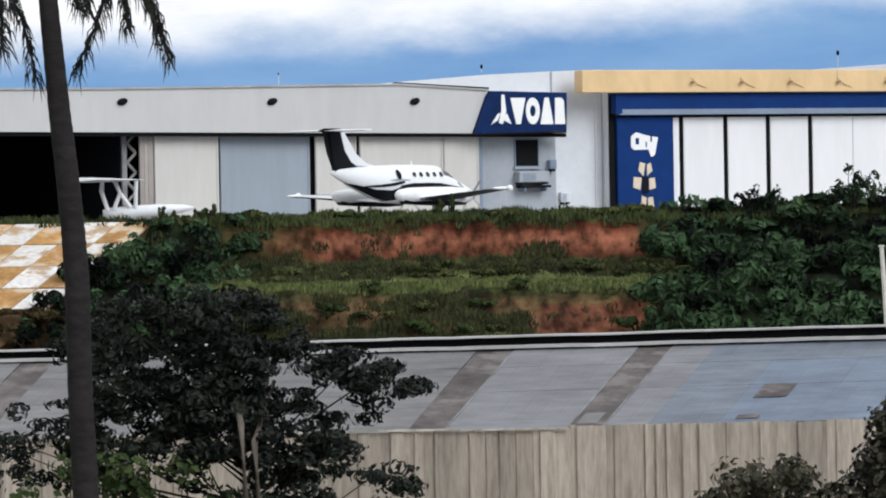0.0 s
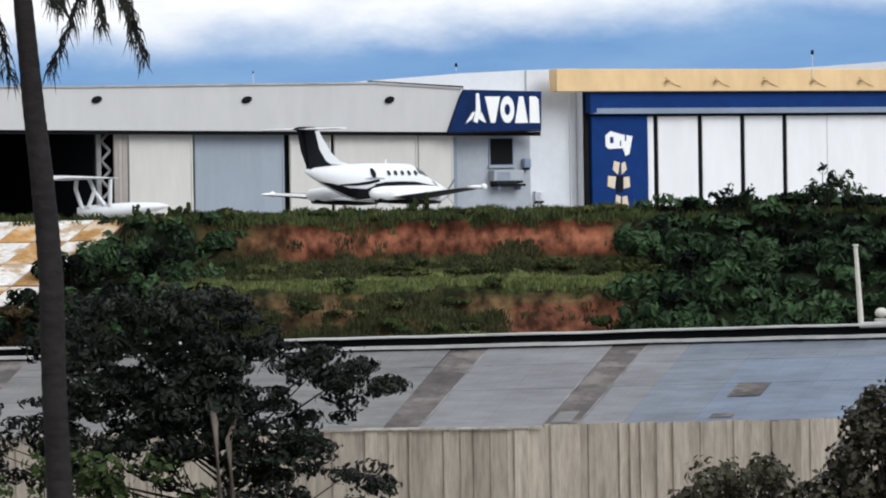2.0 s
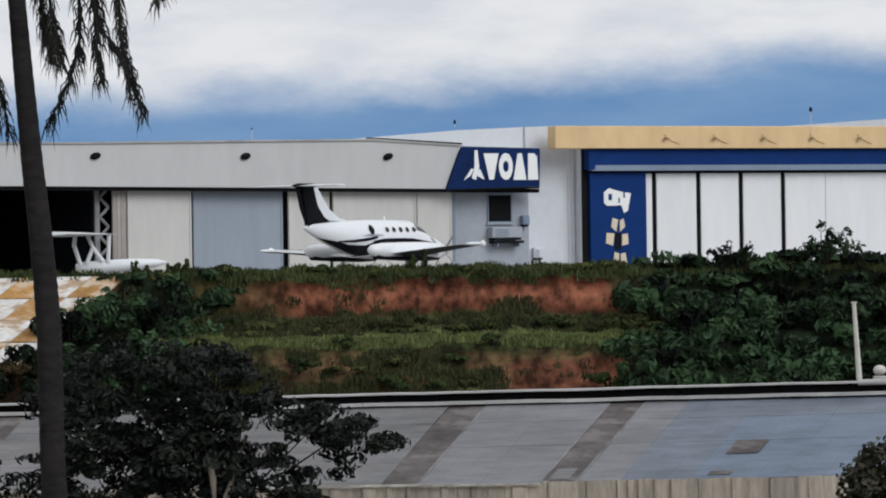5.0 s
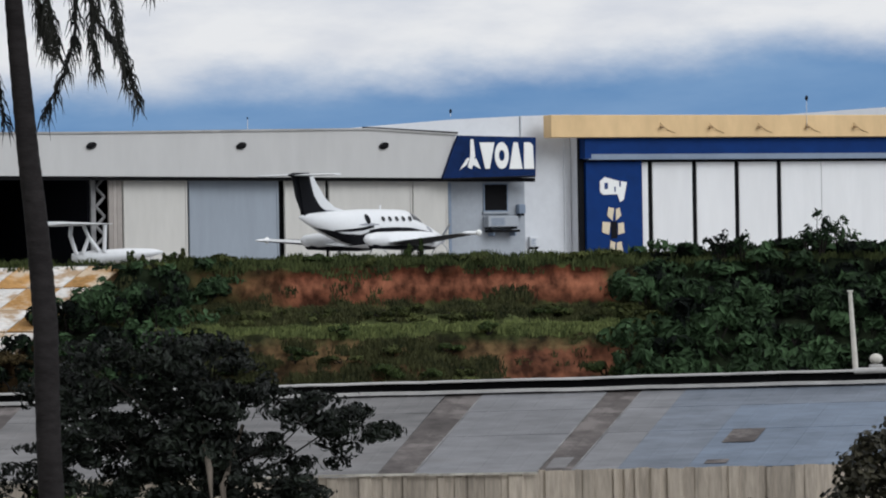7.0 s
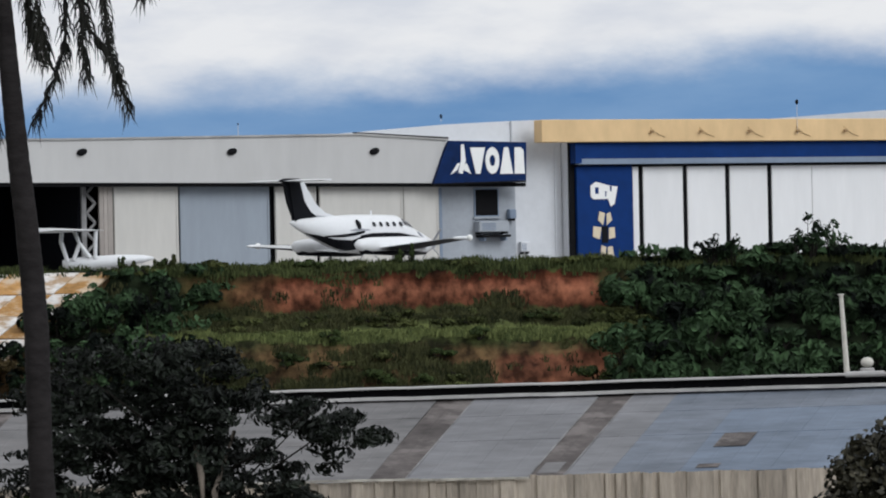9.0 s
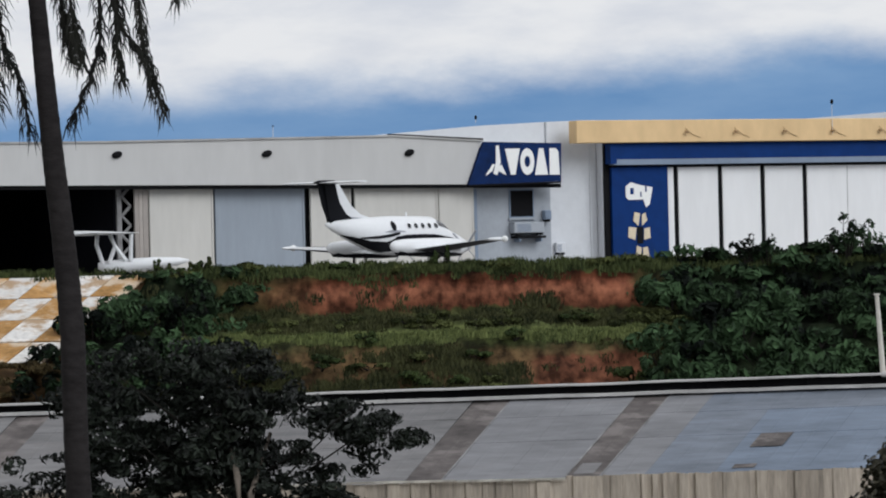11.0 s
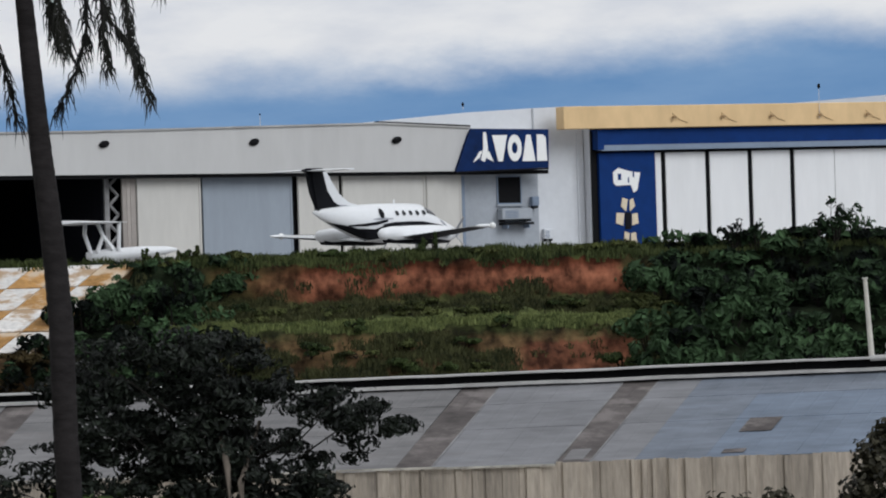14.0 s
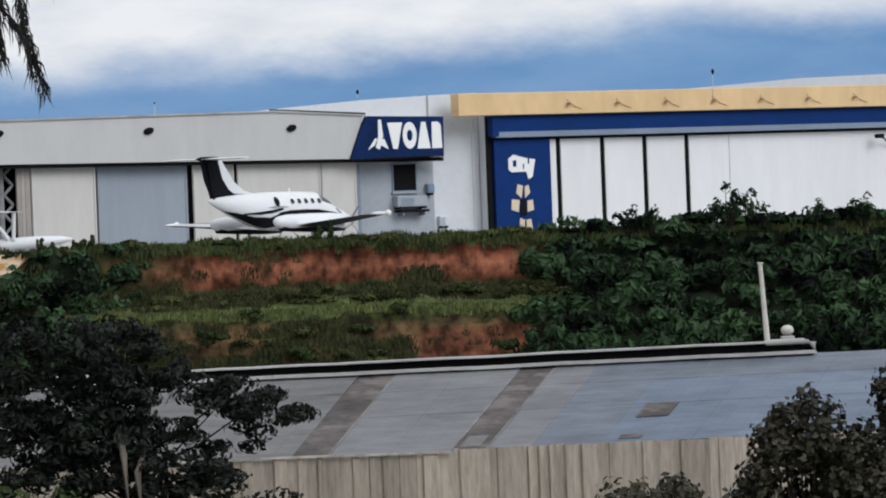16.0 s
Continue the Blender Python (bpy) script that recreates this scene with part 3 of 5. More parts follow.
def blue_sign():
    """The sign at the end of the fascia: a blue plate with white plain shapes that stand for its letters."""
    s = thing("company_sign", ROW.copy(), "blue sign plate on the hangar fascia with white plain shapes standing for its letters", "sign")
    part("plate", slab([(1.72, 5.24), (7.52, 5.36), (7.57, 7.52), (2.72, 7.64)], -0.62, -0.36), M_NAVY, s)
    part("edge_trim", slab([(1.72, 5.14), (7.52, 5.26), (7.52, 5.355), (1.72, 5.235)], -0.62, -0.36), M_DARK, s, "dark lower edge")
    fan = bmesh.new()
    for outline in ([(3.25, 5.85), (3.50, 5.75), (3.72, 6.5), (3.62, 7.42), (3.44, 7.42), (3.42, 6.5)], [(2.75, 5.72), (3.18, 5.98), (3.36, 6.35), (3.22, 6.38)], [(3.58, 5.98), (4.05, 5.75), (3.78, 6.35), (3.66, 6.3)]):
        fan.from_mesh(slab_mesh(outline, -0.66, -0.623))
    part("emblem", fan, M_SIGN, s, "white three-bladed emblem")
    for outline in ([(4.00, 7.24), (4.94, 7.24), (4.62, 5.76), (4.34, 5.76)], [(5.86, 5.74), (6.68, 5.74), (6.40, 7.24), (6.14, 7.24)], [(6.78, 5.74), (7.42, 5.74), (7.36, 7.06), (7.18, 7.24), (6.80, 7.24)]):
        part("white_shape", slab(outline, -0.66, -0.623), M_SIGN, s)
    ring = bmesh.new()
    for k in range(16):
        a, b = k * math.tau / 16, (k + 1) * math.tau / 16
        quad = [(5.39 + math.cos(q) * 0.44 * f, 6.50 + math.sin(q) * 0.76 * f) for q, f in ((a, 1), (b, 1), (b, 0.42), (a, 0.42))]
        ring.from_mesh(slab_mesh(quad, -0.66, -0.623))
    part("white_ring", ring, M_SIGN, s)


def slab_mesh(outline, y0, y1):
    bm = slab(outline, y0, y1)
    me = bpy.data.meshes.new("plate")
    bm.to_mesh(me)
    bm.free()
    return me


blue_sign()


def white_block():
    """The white building between the two hangars."""
    b = thing("white_building", ROW.copy(), "plain white building between the two hangars", "building")
    part("wall", slab([(-6, 0), (10.75, 0), (10.75, 7.75), (8.45, 8.80), (3.5, 8.72), (-2.8, 8.1), (-6, 7.8)], 30.2, 40), M_WHITE, b)
    part("wall", slab([(7.62, 0), (10.72, 0), (10.72, 8.88), (7.62, 8.80)], 1.3, 30), M_WHITE, b, "white side wall")
    part("roof", slab([(-3.2, 7.55), (7.6, 7.55), (7.6, 8.80), (3.5, 8.62), (-3.2, 8.08)], 1.5, 29), M_WHITE, b, "white sheet roof")
    part("rain_pipe", boxes((10.27, 10.35, 1.21, 1.29, 0.3, 7.3)), M_WHITE, b)


white_block()


# ---- hangar with the yellow fascia ----
def blue_hangar():
    h = thing("hangar", ROW.copy(), "hangar with ochre fascia, deep blue beam and white folding doors", "hangar")
    part("fascia", boxes((8.42, 52, -0.9, 0.1, 7.50, 8.78), bevel=0.03), M_BEIGE, h, "ochre yellow metal fascia")
    part("beam", boxes((10.85, 52, -0.5, 0.3, 6.56, 7.455)), M_BLUE, h, "deep blue beam over the doors")
    part("beam_end", boxes((10.72, 11.12, -0.56, 0.3, 6.30, 7.45)), M_BLUE, h)
    part("door_rail", boxes((10.96, 52, -0.55, 0.3, 6.24, 6.555)), M_BLUEGREY, h, "grey-blue sliding rail")
    # Dark strip painted as the rail's shadow on the door heads.
    part("rail_shade_strip", boxes((10.96, 52, -0.1, 0.3, 6.10, 6.235)), M_DARK, h)
    part("blue_panel", boxes((11.0, 14.62, -0.1, 0.15, 0.02, 6.235), bevel=0.02), M_BLUE, h, "deep blue painted panel")
    part("corner_gap", boxes((10.66, 10.94, 0.1, 0.29, 0.02, 7.4)), M_DARK, h)
    edges = [14.68, 15.22, 18.12, 20.93, 23.75, 26.6, 38.2, 51.6]
    for i, (a, b) in enumerate(zip(edges, edges[1:])):
        gap = 0.30 if 0 < i <= 4 else 0.03
        first = gap / 2 if i else 0.0
        d = part("door_leaf", boxes((a + first, b - (0.15 if i < 4 else 0.015), 0.02, 0.14, 0.03, 6.09), bevel=0.02), M_DOOR, h)
        part("foot_rail", boxes((a + first + 0.05, b - 0.2, -0.02, 0.016, 0.1, 0.35)), M_DOOR, d)
    for u in edges[1:5]:
        part("door_gap", boxes((u - 0.12, u + 0.12, 0.16, 0.24, 0.03, 6.09)), M_DARK, h, "dark gap between door leaves")
    part("wall", boxes((10.76, 52, 0.3, 0.5, 0, 8.5)), M_INSIDE, h)
    part("side_wall", boxes((10.76, 11.0, 0.55, 40, 0, 8.4)), M_WHITE, h)
    part("side_wall", boxes((51.7, 52, 0.55, 40, 0, 8.4)), M_WHITE, h)
    part("back_wall", boxes((10.76, 52, 40.05, 40.3, 0, 8.5)), M_WHITE, h)
    part("roof", slab([(8.6, 8.55), (22, 8.7), (34, 9.45), (52, 9.9), (52, 8.5), (8.6, 8.4)], 4.0, 40), M_WHITE, h, "white sheet roof")
    for k in range(10):
        u = 15.42 + 3.22 * k
        lamp = part("floodlight", boxes((u - 0.11, u + 0.11, -1.2, -1.0, 8.0, 8.14), bevel=0.03), M_LAMP, h, "small brown floodlight on an arm")
        arm = tube(bmesh.new(), [(u, -0.9, 8.3), (u, -1.12, 8.17), (u + 0.5, -0.93, 7.9), (u + 0.95, -0.92, 7.75)], [0.02, 0.02, 0.02, 0.02], 6)
        part("arm", arm, M_LAMP, lamp)


blue_hangar()


def blue_sign_panel():
    s = thing("wall_sign", ROW.copy(), "white and tan plain shapes on the blue panel", "sign")
    y = (-0.16, -0.104)
    part("white_shape", slab([(11.86, 4.40), (12.05, 4.24), (12.98, 4.26), (13.14, 3.82), (13.38, 3.95), (13.60, 4.95), (12.9, 5.06), (12.2, 5.25), (11.86, 5.02)], *y), M_SIGN, s)
    for a, b, c, d in ((12.14, 12.36, 4.56, 4.92), (12.78, 12.86, 4.4, 4.7), (13.10, 13.2, 4.7, 5.02)):
        part("shape_core", boxes((a, b, -0.17, -0.163, c, d)), M_BLUE, s)
    for outline in ([(12.3, 3.05), (12.62, 2.75), (12.75, 3.45), (12.4, 3.55)], [(12.86, 2.75), (13.2, 3.05), (13.1, 3.5), (12.86, 3.4)], [(11.95, 2.1), (12.4, 1.95), (12.5, 2.65), (12.0, 2.7)], [(12.98, 1.95), (13.4, 2.05), (13.35, 2.65), (13.0, 2.6)], [(12.35, 0.5), (12.68, 0.5), (12.8, 1.5), (12.5, 1.62)], [(12.86, 0.5), (13.35, 0.5), (13.2, 1.55), (12.9, 1.5)]):
        part("tan_block", slab(outline, *y), M_TAN, s)
    part("dark_block", slab([(12.55, 1.75), (12.92, 1.75), (12.92, 2.7), (12.55, 2.7)], *y), M_SHIPBLACK, s)


blue_sign_panel()


def mast(u, z0, height, label, knob=0.16, v=-0.4):
    t = thing("roof_mast", Matrix.Translation(front(u, v, z0)), label, "mast")
    part("pole", tube(bmesh.new(), [(0, 0, 0), (0, 0, height)], [0.02, 0.015], 6), M_STEEL, t)
    bm = bmesh.new()
    bmesh.ops.create_uvsphere(bm, u_segments=10, v_segments=6, radius=knob)
    for v in bm.verts:
        v.co = Vector((v.co.x * 0.8, v.co.y * 0.8, v.co.z * 1.3 + height))
    part("wind_cup", bm, M_DARK, t, smooth=True)


mast(25.1, 7.9, 1.85, "thin mast with a dark knob fixed to the ochre fascia", 0.12, -0.97)
mast(-9.9, 7.98, 0.65, "thin short mast on the grey hangar fascia", 0.05, -0.15)
mast(3.4, 8.79, 0.3, "stub mast with a dark knob on the white roof", 0.1, 1.8)


def flood_arm():
    t = thing("wall_lamp", Matrix.Translation(front(36.6, -0.02, 5.6)) @ Matrix.Rotation(radians(FRONT), 4, "Z"), "dark wall lamp on an arm before the white doors", "lamp")
    part("arm", tube(bmesh.new(), [(1.3, 0.0, -0.55), (0.6, -0.4, -0.1), (0.2, -0.7, 0.05)], [0.05, 0.05, 0.05], 8), M_DARK, t)
    part("head", boxes((-0.28, 0.24, -0.9, -0.55, 0.0, 0.26), bevel=0.05), M_DARK, t)


flood_arm()


# ---- aircraft ----
def airplane():
    """A twin turboprop with a T-tail; x forward, y to its left."""
    a = thing("airplane", pose(-1.86, 211.5, 0, 0, 0, 48), "white twin-propeller airplane with a black and white T-tail on the apron", "airplane")
    stations = [(-5.45, 2.92, 0.05, 0.06), (-4.95, 2.86, 0.20, 0.27), (-3.8, 2.66, 0.44, 0.54), (-2.4, 2.44, 0.68, 0.82), (-1.0, 2.34, 0.80, 0.97), (0.9, 2.30, 0.82, 1.0), (2.1, 2.28, 0.82, 0.99), (2.75, 2.16, 0.76, 0.86), (3.3, 2.00, 0.66, 0.66), (4.1, 1.88, 0.50, 0.47), (4.8, 1.80, 0.28, 0.26), (5.15, 1.78, 0.07, 0.07)]
    fus = part("fuselage", loft(bmesh.new(), stations, 24), M_SHIPWHITE, a, smooth=True)

    def skin(x, z, side, lift=0.022):
        """The place on the fuselage's side at x and height z."""
        mid, w, h = (float(np.interp(x, [q[0] for q in stations], [q[i] for q in stations])) for i in (1, 2, 3))
        k = max(-0.98, min(0.98, (z - mid) / h))
        return (x, side * (w * math.sqrt(1 - k * k) + lift), mid + k * (h + lift * 0.5))

    def ribbon(curve, side, n=30):
        """A painted band on the side: points of x, lower and upper height."""
        bm = bmesh.new()
        xs = [q[0] for q in curve]
        rows = []
        for k in range(n + 1):
            x = xs[0] + (xs[-1] - xs[0]) * k / n
            lo, hi = (float(np.interp(x, xs, [q[i] for q in curve])) for i in (1, 2))
            mid, h = (float(np.interp(x, [q[0] for q in stations], [q[i] for q in stations])) for i in (1, 3))
            a0, a1 = (math.asin(max(-0.98, min(0.98, (z - mid) / h))) for z in (lo, hi))
            rows.append([bm.verts.new(skin(x, mid + h * math.sin(a0 + (a1 - a0) * j / 8), side)) for j in range(9)])
        for p, q in zip(rows, rows[1:]):
            for j in range(8):
                bm.faces.new((p[j], q[j], q[j + 1], p[j + 1]))
        bmesh.ops.recalc_face_normals(bm, faces=bm.faces)
        return bm

    for side in (-1, 1):
        part("belly_paint", ribbon([(-4.6, 2.34, 2.42), (-3.8, 1.86, 2.30), (-3.2, 1.30, 2.18), (-2.8, 1.0, 2.08), (-1.7, 1.0, 2.02), (-1.0, 1.0, 2.26), (0.2, 1.0, 2.28), (1.4, 1.0, 2.12), (3.2, 1.0, 1.70)], side), M_SHIPBLACK, fus, "black band sweeping down from the tail along the belly")
        part("stripe", ribbon([(-3.4, 2.20, 2.26), (-2.4, 2.18, 2.32), (-1.6, 2.24, 2.40), (-0.9, 2.38, 2.50)], side), M_SHIPBLACK, fus, "black side stripe")
        part("stripe", ribbon([(-1.2, 2.20, 2.26), (-0.4, 2.10, 2.36), (0.8, 2.08, 2.38), (1.7, 2.06, 2.36), (2.6, 2.10, 2.24), (3.5, 2.06, 2.14)], side), M_SHIPBLACK, fus, "black side stripe")
        part("stripe", ribbon([(-1.9, 2.50, 2.52), (-1.3, 2.46, 2.62), (-0.5, 2.50, 2.54)], side), M_SHIPGREY, fus, "grey accent behind the door")
        for k in range(6):
            w = bmesh.new()
            mid = -1.25 if k == 0 else -0.62 + k * 0.5
            bmesh.ops.create_circle(w, cap_ends=True, segments=14, radius=1.0)
            for v in w.verts:
                v.co = Vector(skin(mid + v.co.x * (0.17 if k == 0 else 0.13), 2.80 + v.co.y * (0.25 if k == 0 else 0.13), side, 0.03))
            part("cabin_window", w, M_SHIPBLACK if k == 0 else M_GLASS, fus)
        part("windshield", ribbon([(2.12, 2.78, 3.08), (2.45, 2.72, 3.02), (2.85, 2.64, 2.86), (3.02, 2.58, 2.66)], side, 8), M_GLASS, fus)
    part("wing", aerofoil(bmesh.new(), [(0.2, -1.35, -7.0, 2.02, 0.10), (0.75, -1.75, -2.5, 1.62, 0.24), (0.95, -1.95, 0, 1.44, 0.30), (0.75, -1.75, 2.5, 1.62, 0.24), (0.2, -1.35, 7.0, 1.84, 0.10)]), M_SHIPWHITE, a)
    for side in (-1, 1):
        zt = 2.02 if side < 0 else 1.84
        boot = aerofoil(bmesh.new(), [(0.23, -0.15, side * 6.9, zt - 0.005, 0.11), (0.77, 0.30, side * 2.9, 1.655, 0.25)])
        part("deicer_boot", boot, M_SHIPBLACK, a, "black wing leading edge")
        # Black panel added below the wing: its underside's shade, as paint.
        under = aerofoil(bmesh.new(), [(0.1, -1.42, side * 6.6, zt - 0.05, 0.09), (0.5, -1.84, side * 2.7, 1.53, 0.2)])
        part("wing_shade_panel", under, M_SHIPBLACK, a, "black panel added for the shaded underside of the outer wing")
        tip = bmesh.new()
        bmesh.ops.create_uvsphere(tip, u_segments=10, v_segments=6, radius=1.0)
        for v in tip.verts:
            v.co = Vector((-0.6 + v.co.x * 0.75, side * (7.0 + v.co.y * 0.16), zt + v.co.z * 0.09))
        part("wing_tip", tip, M_SHIPWHITE, a, smooth=True)
        lens = bmesh.new()
        bmesh.ops.create_uvsphere(lens, u_segments=10, v_segments=6, radius=0.16)
        bmesh.ops.translate(lens, verts=lens.verts, vec=(-0.3, side * 7.2, zt))
        part("strobe_lens", lens, M_SIGN, a, "small white strobe light", smooth=True)
        nac = loft(bmesh.new(), [(-3.05, 1.78, 0.10, 0.12), (-2.8, 1.77, 0.28, 0.28), (-2.1, 1.76, 0.40, 0.38), (-0.6, 1.74, 0.46, 0.43), (0.9, 1.72, 0.45, 0.45), (1.9, 1.70, 0.40, 0.42), (2.35, 1.68, 0.26, 0.28)], 18)
        bmesh.ops.translate(nac, verts=nac.verts, vec=(0, side * 2.15, 0))
        eng = part("engine_nacelle", nac, M_SHIPWHITE, a, smooth=True)
        keel = loft(bmesh.new(), [(-2.6, 1.52, 0.20, 0.20), (-0.8, 1.46, 0.36, 0.22), (0.9, 1.42, 0.36, 0.22), (2.0, 1.46, 0.24, 0.22)], 12)
        bmesh.ops.translate(keel, verts=keel.verts, vec=(0, side * 2.15, 0))
        part("nacelle_keel", keel, M_SHIPBLACK, eng, "black lower side of the engine", smooth=True)
        ex = tube(bmesh.new(), [(1.6, side * 2.5, 1.62), (1.3, side * 2.68, 1.64), (0.9, side * 2.72, 1.68)], [0.13, 0.12, 0.12], 8)
        part("exhaust_stub", ex, M_SHIPGREY, eng)
        hub = loft(bmesh.new(), [(2.35, 1.68, 0.24, 0.24), (2.65, 1.68, 0.17, 0.17), (2.9, 1.68, 0.03, 0.03)], 10)
        bmesh.ops.translate(hub, verts=hub.verts, vec=(0, side * 2.15, 0))
        part("propeller", hub, M_SHIPGREY, eng, smooth=True)
        for k in range(4):
            bl = boxes((-0.02, 0.02, -0.06, 0.06, 0.15, 1.1), bevel=0.015)
            bl.transform(Matrix.Translation((2.5, side * 2.15, 1.68)) @ Matrix.Rotation(radians(40 + 90 * k), 4, "X") @ Matrix.Rotation(radians(65), 4, "Z"))
            part("propeller_blade", bl, M_SHIPGREY, eng)
        gear = part("main_gear_leg", boxes((-0.35, -0.22, side * 2.15 - 0.06, side * 2.15 + 0.06, 0.32, 1.5)), M_STEEL, a)
        for off in (-0.22, 0.22):
            tyre = tube(bmesh.new(), [(-0.28, side * 2.15 + off - 0.1, 0.33), (-0.28, side * 2.15 + off + 0.1, 0.33)], [0.33, 0.33], 16)
            part("tyre", tyre, M_RUBBER, gear)
    nose = part("nose_gear_leg", boxes((3.6, 3.72, -0.05, 0.05, 0.25, 1.6)), M_STEEL, a)
    part("tyre", tube(bmesh.new(), [(3.66, -0.1, 0.27), (3.66, 0.1, 0.27)], [0.27, 0.27], 16), M_RUBBER, nose)
    part("fin", slab([(-5.1, 2.85), (-1.85, 3.02), (-2.3, 3.25), (-3.0, 3.42), (-3.65, 3.85), (-4.15, 4.45), (-4.5, 4.92), (-5.4, 4.92)], -0.09, 0.09), M_SHIPWHITE, a)
    for side in (-1, 1):
        y = sorted((side * 0.094, side * 0.11))
        fins = part("fin_panel", slab([(-5.2, 2.9), (-2.9, 2.98), (-3.5, 3.15), (-4.05, 3.45), (-4.5, 4.0), (-4.8, 4.92), (-5.6, 4.92), (-5.4, 3.9)], *y), M_SHIPBLACK, a, "black rear half of the fin")
        part("fin_stripe", slab([(-3.55, 3.06), (-1.75, 3.04), (-1.95, 3.14), (-3.75, 3.30)], *y), M_SHIPGREY, fins, "grey wedge at the foot of the fin")
    part("rudder", slab([(-5.15, 2.9), (-5.1, 2.95), (-5.4, 4.9), (-5.9, 4.9), (-5.65, 3.9)], -0.06, 0.06), M_SHIPBLACK, a, "black rudder")
    part("tailplane", aerofoil(bmesh.new(), [(-5.15, -5.85, -2.6, 4.98, 0.08), (-4.7, -5.95, 0, 4.98, 0.13), (-5.15, -5.85, 2.6, 5.0, 0.08)]), M_SHIPWHITE, a)
    part("bullet_fairing", loft(bmesh.new(), [(-6.2, 4.99, 0.03, 0.03), (-5.8, 4.99, 0.13, 0.13), (-4.8, 4.99, 0.13, 0.13), (-4.4, 4.99, 0.03, 0.03)], 10), M_SHIPBLACK, a, "black bullet at the top of the fin", smooth=True)
    part("aerial", boxes((0.4, 0.5, -0.015, 0.015, 3.28, 3.5)), M_SHIPWHITE, a)


airplane()


def ultralight():
    """A small high-wing aircraft by the open bay, most of it behind the rim of the bank."""
    a = thing("light_aircraft", pose(-14.7, 206.5, 0, 0, 0, 4), "small white high-wing light aircraft parked by the open hangar bay", "airplane")
    hull = loft(bmesh.new(), [(-1.95, 1.15, 0.12, 0.16), (-1.6, 1.1, 0.4, 0.3), (-0.6, 1.12, 0.5, 0.36), (0.8, 1.22, 0.42, 0.32), (2.0, 1.3, 0.25, 0.2), (2.5, 1.33, 0.06, 0.06)], 14)
    part("fuselage", hull, M_SHIPWHITE, a, smooth=True)
    part("wing", aerofoil(bmesh.new(), [(-3.55, -2.2, -4.0, 2.75, 0.18), (-3.5, 0.1, 0, 2.74, 0.24), (-3.55, -2.2, 4.0, 2.75, 0.18)]), M_SHIPWHITE, a)
    for side in (-1, 1):
        y = side * 0.38
        for p in ([(-1.95, y, 2.72), (-2.0, y, 2.2), (-1.7, y, 1.25)], [(-1.35, y, 2.72), (-1.1, y, 2.1), (-1.4, y, 1.3)], [(-1.1, y, 2.1), (-0.6, y, 1.4)], [(-0.3, y, 2.7), (-0.35, y, 1.35)]):
            part("strut", tube(bmesh.new(), p, [0.10] * len(p), 8), M_SHIPWHITE, a)
        leg = part("gear_leg", tube(bmesh.new(), [(-0.6, side * 0.4, 0.95), (-0.6, side * 0.9, 0.26)], [0.05, 0.04], 6), M_STEEL, a)
        part("tyre", tube(bmesh.new(), [(-0.6, side * 0.9 - 0.07, 0.22), (-0.6, side * 0.9 + 0.07, 0.22)], [0.22, 0.22], 12), M_RUBBER, leg)
    rear = part("rear_leg", tube(bmesh.new(), [(1.9, 0, 1.2), (2.0, 0, 0.2)], [0.04, 0.03], 6), M_STEEL, a)
    part("tyre", tube(bmesh.new(), [(2.0, -0.05, 0.15), (2.0, 0.05, 0.15)], [0.15, 0.15], 10), M_RUBBER, rear)


ultralight()


# ---- warehouse below the bank ----
def roof_z(x, y):
    """Height of the warehouse roof at a place."""
    k = (126 - y) / 8
    top = -3.20 + 0.0077 * x
    low = -5.12 + 0.014 * x
    return top + (low - top) * k


def roof_sheet(x0, x1, y0, y1, lift=0.0, pitch=0.62):
    """A ribbed sheet between two places on the ridge, running down the slope."""
    bm = bmesh.new()
    n = max(1, round((x1 - x0) / pitch))
    rows = []
    for y in (y1, y0):
        row = []
        for k in range(n + 1):
            x = x0 + (x1 - x0) * k / n
            drift = -(126 - y) * (0.262 + 0.0075 * (min(11.0, max(-8.0, x)) - 1.5))
            for dx, dz in ((-0.06, 0), (-0.025, 0.008), (0.025, 0.008), (0.06, 0)) if 0 < k < n else ((0, 0),):
                row.append(bm.verts.new((x + dx + drift, y, roof_z(x + dx + drift, y) + dz + lift)))
        rows.append(row)
    for i in range(len(rows[0]) - 1):
        bm.faces.new((rows[0][i + 1], rows[0][i], rows[1][i], rows[1][i + 1]))
    ex = bmesh.ops.extrude_face_region(bm, geom=list(bm.faces))
    for v in ex["geom"]:
        if isinstance(v, bmesh.types.BMVert):
            v.co.z -= 0.012
    bmesh.ops.recalc_face_normals(bm, faces=bm.faces)
    return bm


